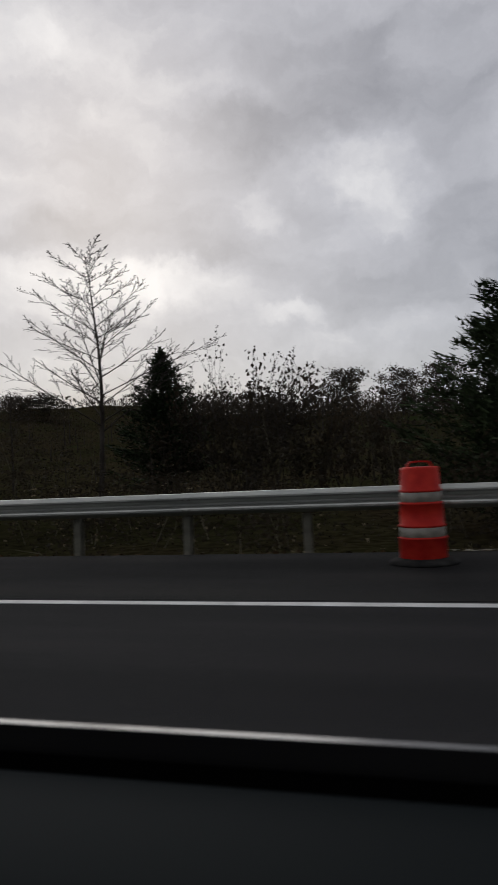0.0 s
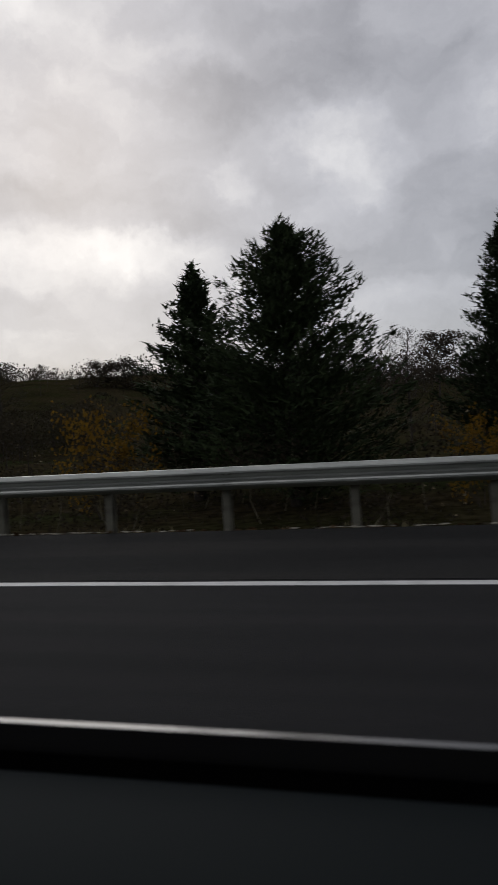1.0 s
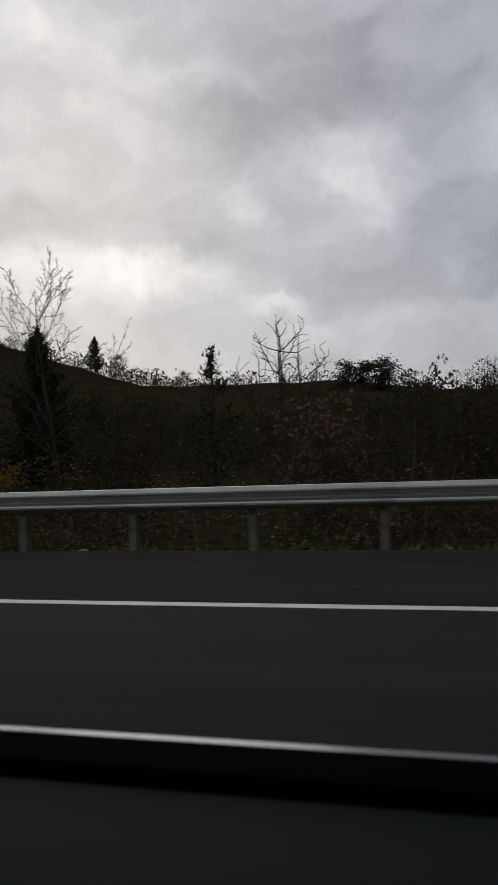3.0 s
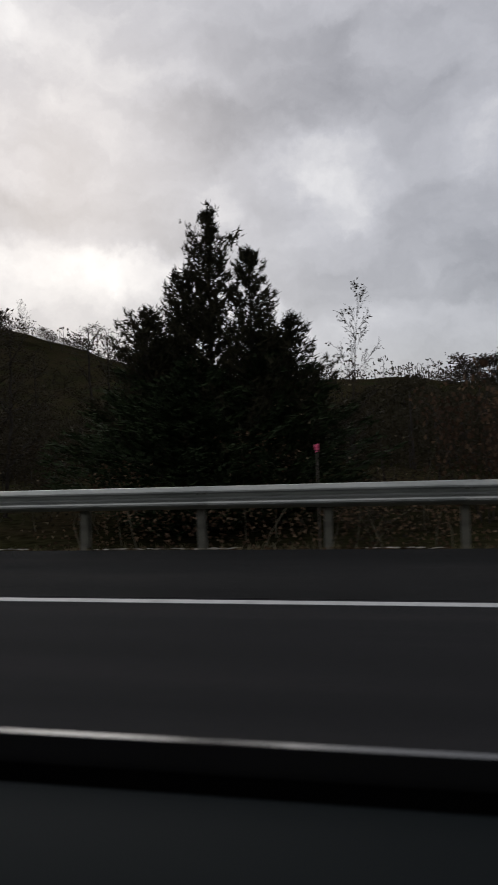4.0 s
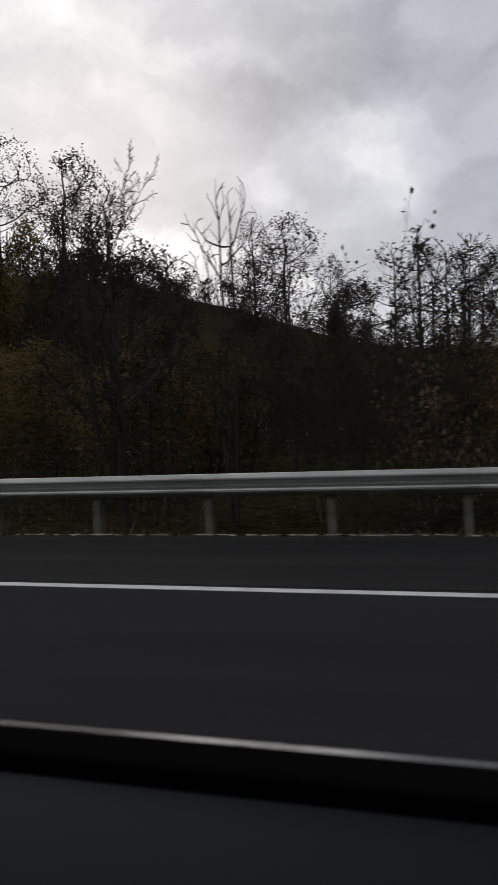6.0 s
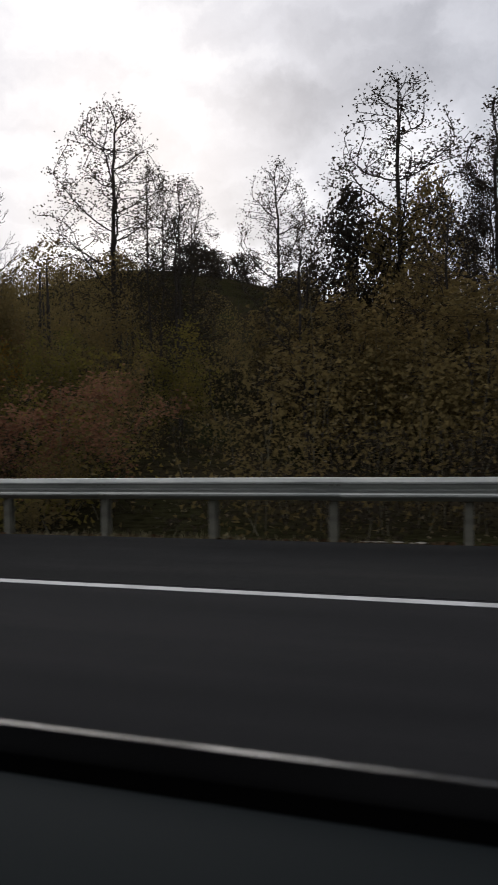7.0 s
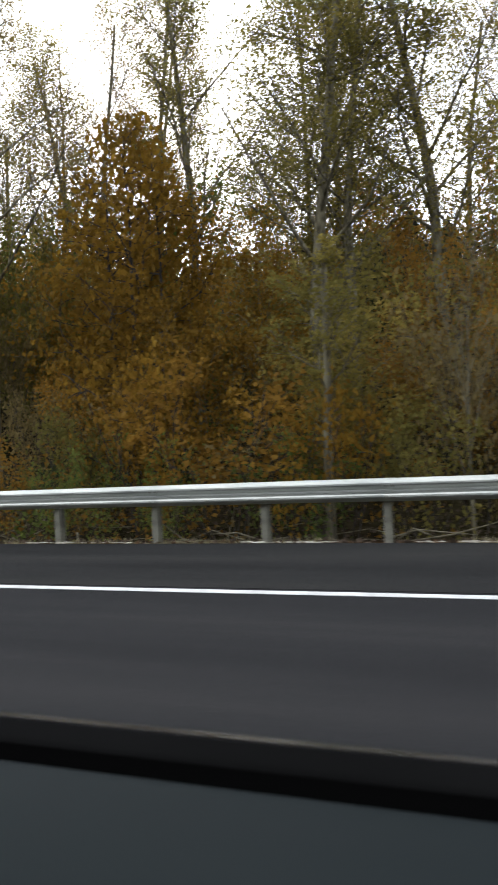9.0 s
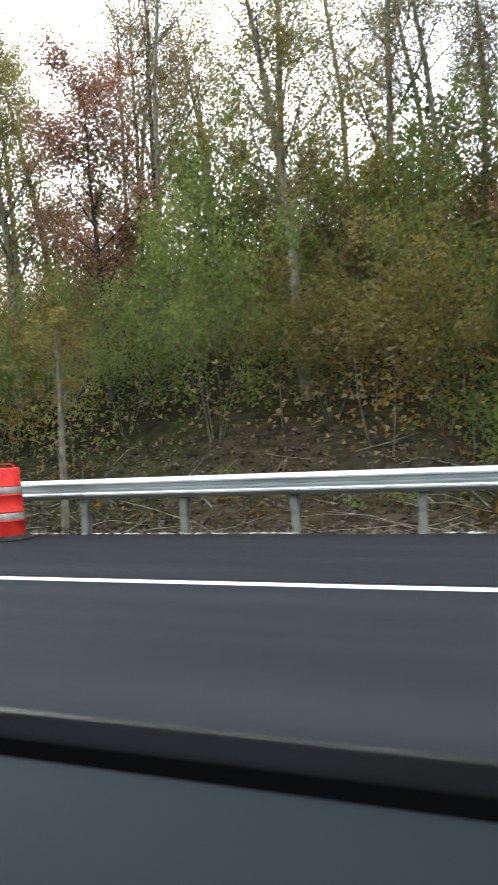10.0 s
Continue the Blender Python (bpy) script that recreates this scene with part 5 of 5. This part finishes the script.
# ------------------------------------------------------------ undergrowth, woods, verge
def undergrowth(name, label, xa, xb, mat, count, tops, ys, seed, size=0.13, stems=260):
    """A tangle of leaves and stems: clumps with uneven tops between the rail and the trees."""
    rng = np.random.RandomState(seed)
    n = int(abs(xb - xa) * 1.5)
    cx, cy = rng.uniform(min(xa, xb), max(xa, xb), n), ys[0] + (ys[1] - ys[0]) * rng.uniform(0, 1, n)
    ch = tops[0] + (tops[1] - tops[0]) * rng.uniform(0, 1, n) ** 1.5
    ch = ch * (0.7 + 0.5 * (np.sin(cx * 0.33 + seed) * 0.5 + 0.5)) * (0.45 + 0.55 * smooth01((cy - ys[0]) / 3))
    low = cy < np.where(cx < -283, 16.0, 19.0)
    gap = (cx < -283) | np.any([(cx > a) & (cx < b) for a, b in OPENINGS], axis=0)
    ch = np.where(low & gap, ch * 0.12, ch)
    pick = rng.choice(n, count, p=ch / ch.sum())
    u = rng.uniform(0, 1, count) ** 0.8
    wide = 0.55 + 0.25 * ch[pick]
    px = cx[pick] + rng.normal(size=count) * wide * (1.1 - 0.7 * u)
    py = cy[pick] + rng.normal(size=count) * wide * 0.6 * (1.1 - 0.7 * u)
    py = np.maximum(py, 11.3)
    pz = ground_z(px, py) + u * ch[pick] + 0.03
    p = np.stack([px, py, pz], -1)
    lv, lf = leaf_quads(p, unit(rng.normal(size=(count, 3)) + np.array([0, 0, -0.2])), size, size * 0.7, rng, True)
    # thin stems
    lines = []
    for k in rng.choice(n, min(n, stems), replace=False):
        b = np.array([cx[k] + rng.normal() * 0.3, cy[k], float(ground_z(cx[k], cy[k])) - 0.1])
        tip = b + np.array([rng.normal() * 0.4, rng.normal() * 0.3, ch[k] * rng.uniform(0.8, 1.25)])
        mid = (b + tip) / 2 + rng.normal(size=3) * 0.12
        lines.append((np.array([b, mid, tip]), [0.02, 0.012, 0.006], 3))
    ob = root(name, pose(0, 0, 0), label, "undergrowth", kind="stuff")
    v, f = tubes(lines)
    tagged(part("leaves", mesh_of("leaves", lv, lf, mat), None, ob), kind="stuff")
    tagged(part("stems", mesh_of("stems", v, f, BARK_P), None, ob), kind="stuff")


undergrowth("undergrowth", "dark tangled brush behind the guard rail", 30, -60, LEAF_DARK, 60000, (1.4, 3.5), (13.6, 20.5), 1, 0.10)
undergrowth("undergrowth", "rusty tangled brush and brambles behind the guard rail", -50, -120, LEAF_RUST, 12000, (0.8, 2.2), (13.4, 19), 2, 0.09)
undergrowth("undergrowth", "dark tangled brush behind the guard rail", -60, -210, LEAF_DARK, 70000, (1.2, 3.4), (13.6, 21), 3, 0.10)
undergrowth("undergrowth", "scattered tan dead leaves hanging in the brush", 20, -205, LEAF_TAN, 3800, (1.6, 3.3), (14.6, 19.5), 8, 0.085, 30)
undergrowth("undergrowth", "olive brush at the foot of the wood", -206, -258, LEAF_OLIVE, 24000, (2.0, 5.0), (14, 24), 4, 0.16)
undergrowth("undergrowth", "dark brush on the wooded bank", -196, -330, LEAF_BROWN, 46000, (2.0, 5.5), (14.5, 30), 5, 0.16)
undergrowth("undergrowth", "orange and brown autumn brush on the bank", -250, -330, LEAF_ORANGE, 8000, (0.8, 4.0), (13.4, 20), 6, 0.16)
undergrowth("undergrowth", "green and yellowing brush on the bank", -262, -330, LEAF_GREEN, 16000, (1.0, 4.0), (13.6, 23), 7, 0.16)


def far_woods():
    """Distant trees along the hill and its foot, too many to count."""
    rng = np.random.RandomState(9)
    trees = []
    for _ in range(900):
        x, y = rng.uniform(-560, 140), 258 + rng.normal() * 14
        trees.append((x, y, rng.uniform(3.0, 7.0) * (1.25 if rng.uniform() < 0.15 else 1.0), 1.15, 44, 0.13))
    for _ in range(2300):
        x, y = rng.uniform(-330, 120), 22 + 200 * rng.uniform() ** 1.6
        if -320 < x < -60 and y > 100 and rng.uniform() < 0.7:
            continue
        trees.append((x, y, rng.uniform(1.0, 2.8) * (0.7 + y / 180), 1.6, 70, 0.075))
    for _ in range(420):
        x, y = rng.uniform(-560, -290), 262 + rng.normal() * 12
        trees.append((x, y, rng.uniform(6.0, 15.0), 0.6, 80, 0.075))
    for _ in range(230):
        x, y = rng.uniform(-75, 60), 95 + 140 * rng.uniform() ** 0.8
        trees.append((x, y, rng.uniform(3.5, 8.0), 0.9, 190, 0.055))
    brush = []
    for _ in range(620):
        x, y = rng.uniform(-212, -56), rng.uniform(36, 62)
        brush.append((x, y, rng.uniform(2.6, 4.4) * (0.82 + 0.18 * math.sin(x * 0.21)) * (1.2 if y > 52 else 1.0), 1.15, 330, 0.065))
    scatter("hillside_brush", "dark brown brush covering the foot of the hill", brush, LEAF_MURK, rng)
    scatter("far_woods", "distant dark woods along the hill", trees, LEAF_DARK, rng)
    trees = []
    for _ in range(520):
        y = rng.uniform(62, 240)
        x = rng.uniform(-440, -235 - (y - 62) * 0.5)
        trees.append((x, y, rng.uniform(5, 9), 0.8, 160, 0.06))
    for _ in range(190):
        x, y = rng.uniform(-390, -206), rng.uniform(35, 58)
        trees.append((x, y, rng.uniform(6.5, 9.5) * float(0.5 + 0.5 * smooth01((-208 - x) / 14)), 0.8, 1300, 0.022))
    scatter("bank_woods", "olive and brown thicket on top of the wooded bank", trees, LEAF_BROWN, rng)


def scatter(name, label, trees, mat, rng):
    ps, ss, lines = [], [], []
    for x, y, h, fat, n, size in trees:
        z = float(ground_z(x, y))
        u = rng.uniform(0.1, 1, n)
        rad = h * fat * 0.55 * np.sin(np.pi * np.clip(u, 0.06, 0.97)) ** 0.7
        a, q = rng.uniform(0, 6.283, n), rng.uniform(0.2, 1, n) ** 0.5
        ps.append(np.stack([x + rad * q * np.cos(a), y + rad * q * np.sin(a), z + h * u], -1))
        ss.append(np.full(n, h * size))
        lines.append((np.array([[x, y, z - 0.3], [x + rng.normal() * 0.1 * h * 0.2, y, z + h * 0.85]]), [0.025 * h, 0.006 * h], 4))
    p, s = np.concatenate(ps), np.concatenate(ss)
    lv, lf = leaf_quads(p, unit(rng.normal(size=(len(p), 3))), s, s * 0.8, rng, True)
    v, f = tubes(lines)
    ob = root(name, pose(0, 0, 0), label, "woods", kind="stuff")
    tagged(part("crowns", mesh_of("crowns", lv, lf, mat), None, ob), kind="stuff")
    tagged(part("trunks", mesh_of("trunks", v, f, BARK_D), None, ob), kind="stuff")


far_woods()
# single trees that stand out on the hill
for k, x, y, h, half, lab in (
        (FAR_DENSE, -26.8, 170, 11.5, 6.5, "round dark tree on the far slope"), (FAR_DENSE, -11.4, 170, 12.0, 5.4, "round dark tree on the far slope"), (FAR_DENSE, -1.5, 172, 13.0, 5.8, "round dark tree on the far slope"),
        (FAR_DENSE, 12.0, 168, 12.0, 6.0, "round dark tree on the far slope"), (CED_SMALL, -53.0, 170, 7.0, 2.4, "small evergreen on the far slope"), (FAR_DENSE, -42.0, 170, 4.5, 4.5, "round dark tree on the far slope"),
        (FAR_DENSE, -60.0, 170, 5.0, 3.5, "round dark tree on the far slope"), (FAR_LEAFY, -175.0, 250, 8.0, 5.0, LEAF_L), (FAR_DENSE, -101.0, 150, 6.5, 5.5, "round dark tree on the far slope"), (FAR_DENSE, -92.0, 150, 7.5, 5.0, "round dark tree on the far slope"),
        (CED_SLIM, -209, 252, 14.0, 3.4, "dark columnar evergreen on the hilltop"), (FAR_LEAFY, -198, 252, 10.0, 5.5, "round leafless-looking tree on the hilltop"), (THIN_LEAF, -221, 252, 9.0, 2.5, "thin tree on the hilltop"),
        (THIN_LEAF, -235, 215, 14.0, 3.0, LEAF_L), (FAR_LEAFY, -226, 216, 7.0, 5.0, LEAF_L), (FAR_LEAFY, -245, 216, 8.0, 5.0, LEAF_L),
        (FAR_DENSE, -285, 216, 9.0, 7.0, "round dark tree on the hill"), (FAR_DENSE, -272, 214, 8.0, 7.0, "round dark tree on the hill"), (FAR_DENSE, -292, 220, 11.0, 7.0, "round dark tree on the hill"), (FAR_DENSE, -256, 216, 6.0, 6.0, "round dark tree on the hill")):
    stand(k, "hill_tree", lab, "tree", x, y, float(ground_z(x, y)) + h, half, (x * 53) % 360, "trees on the hill", sink=max(0.4, 2.2 * half - h) if k is FAR_DENSE else 0.4)


def verge():
    rng = np.random.RandomState(15)
    n = 26000
    x, y = rng.uniform(-330, 15, n), 9.96 + np.abs(rng.normal(size=n)) * np.where(rng.uniform(size=n) < 0.6, 0.06, 0.9)
    keep = (np.sin(x * 0.21) + np.sin(x * 0.53 + 1) + np.sin(x * 1.7) > -0.2) & ((x < -200) | (rng.uniform(size=n) < 0.4))
    x, y = x[keep], y[keep]
    n = len(x)
    z = ground_z(x, np.maximum(y, 10.1)) + 0.05
    lv, lf = leaf_quads(np.stack([x, y, z], -1), unit(rng.normal(size=(n, 3)) * 0.35 + np.array([0, 0, 1.0])), 0.17, 0.026, rng, True)
    ob = root("verge_grass", pose(0, 0, 0), "dry straw-coloured grass along the asphalt edge", "grass", kind="stuff")
    tagged(part("blades", mesh_of("blades", lv, lf, GRASS), None, ob), kind="stuff")
    n = 9000
    x = rng.uniform(-330, 15, n)
    x = x[(np.sin(x * 0.17 + 0.6) + 0.8 * np.sin(x * 0.47) + 0.5 * np.sin(x * 1.9) > 0.1) & ((x < -200) | (rng.uniform(size=n) < 0.6))]
    n = len(x)
    p = np.stack([x, 9.965 + np.abs(rng.normal(size=n)) * 0.025, rng.uniform(0.005, 0.016, n)], -1)
    lv, lf = leaf_quads(p, unit(rng.normal(size=(n, 3)) * np.array([0.15, 0.12, 0.06]) + np.array([1.0, 0, 0])), 0.13, 0.022, rng)
    ob = root("edge_straw", pose(0, 0, 0), "bleached straw washed up along the asphalt edge", "straw", kind="stuff")
    tagged(part("stalks", mesh_of("stalks", lv, lf, STRAW), None, ob), kind="stuff")
    n = 14000
    x, y = 15 - 345 * rng.uniform(0, 1, n) ** 0.62, 9.92 + np.abs(rng.normal(size=n)) * 0.8
    z = np.where(y < 9.95, 0.004, ground_z(x, np.maximum(y, 10.1)) + 0.02) + rng.uniform(0, 0.02, n)
    ax = rng.normal(size=(n, 3)) * np.array([1, 1, 0.25])
    lv, lf = leaf_quads(np.stack([x, y, z], -1), unit(ax), 0.10, 0.07, rng)
    ob = root("fallen_leaves", pose(0, 0, 0), "brown fallen leaves along the asphalt edge", "leaves", kind="stuff")
    tagged(part("leaf_scatter", mesh_of("leaf_scatter", lv, lf, LITTER), None, ob), kind="stuff")
    # the foot of the wooded bank lies deep in leaves and dead twigs
    n = 26000
    x, y = rng.uniform(-330, -246, n), rng.uniform(10.2, 17.5, n)
    ax = rng.normal(size=(n, 3)) * np.array([1, 1, 0.4])
    lv, lf = leaf_quads(np.stack([x, y, ground_z(x, y) + rng.uniform(0.01, 0.07, n)], -1), unit(ax), 0.12, 0.085, rng)
    ob = root("leaf_litter", pose(0, 0, 0), "tan and brown leaf litter on the foot of the bank", "leaves", kind="stuff")
    tagged(part("litter_leaves", mesh_of("litter_leaves", lv, lf, LITTER_DRY), None, ob), kind="stuff")
    lines = []
    for _ in range(420):
        xa, ya = rng.uniform(-330, -246), rng.uniform(10.8, 16.5)
        a, ln = rng.uniform(0, 6.283), rng.uniform(0.5, 2.2)
        xs, ys = xa + np.array([0, 0.5, 1]) * ln * math.cos(a), np.clip(ya + np.array([0, 0.5, 1]) * ln * math.sin(a) * 0.5, 10.7, 17.5)
        lines.append((np.stack([xs, ys, ground_z(xs, ys) + np.array([0.02, rng.uniform(0.03, 0.25), rng.uniform(0.02, 0.45)])], -1), [0.016, 0.012, 0.005], 4))
    v, f = tubes(lines)
    tagged(part("dead_twigs", mesh_of("dead_twigs", v, f, BARK_P), None, ob), kind="stuff")


verge()


# ------------------------------------------------------------ small things
def build_ribbon():
    m = root("survey_ribbon", pose(-112.9, 11.0, 0), "pink survey ribbon tied to a thin stake behind the rail", "survey marker")
    part("stake", box_bm(-0.008, 0.008, -0.008, 0.008, -0.7, 1.46, 0.002), TIMBER, m, "thin wooden stake")
    rng = np.random.RandomState(3)
    v = []
    for i in range(6):
        w = 0.032 * (1 - 0.5 * abs(i - 2) / 4)
        z = 1.48 - i * 0.026
        v += [(-w + rng.normal() * 0.01, -0.012 + rng.normal() * 0.012, z), (w, -0.012 + rng.normal() * 0.012, z + 0.006)]
    f = [(2 * i, 2 * i + 1, 2 * i + 3, 2 * i + 2) for i in range(5)]
    me = mesh_of("ribbon", v, f, PINK)
    ob = part("ribbon", me, None, m, "bright pink plastic ribbon")
    mod = ob.modifiers.new("thick", "SOLIDIFY")
    mod.thickness = 0.002


build_ribbon()


def build_scrap(x, y, size, seed):
    """A crumpled piece of pale rubbish lying at the verge."""
    rng = np.random.RandomState(seed)
    bm = bmesh.new()
    bmesh.ops.create_icosphere(bm, subdivisions=2, radius=1.0)
    for v in bm.verts:
        k = 1 + rng.uniform(-0.3, 0.3)
        v.co = Vector((v.co.x * size * k, v.co.y * size * 0.5 * k, max(v.co.z, -0.3) * size * 0.28 * k))
    me = bpy.data.meshes.new("litter_scrap")
    bm.to_mesh(me)
    bm.free()
    me.materials.append(PALE)
    ob = new("litter_scrap", me)
    ob.matrix_world = pose(x, y, float(ground_z(x, y)) + size * 0.12, 0, 0, rng.uniform(-20, 20))
    tagged(ob, "crumpled pale scrap of rubbish on the verge", "litter", "roadside litter")


for i, (x, y, s) in enumerate(((-73.35, 10.55, 0.13), (-254.3, 10.9, 0.12), (-72.9, 10.6, 0.07), (-66.1, 10.4, 0.08))):
    build_scrap(x, y, s, i)
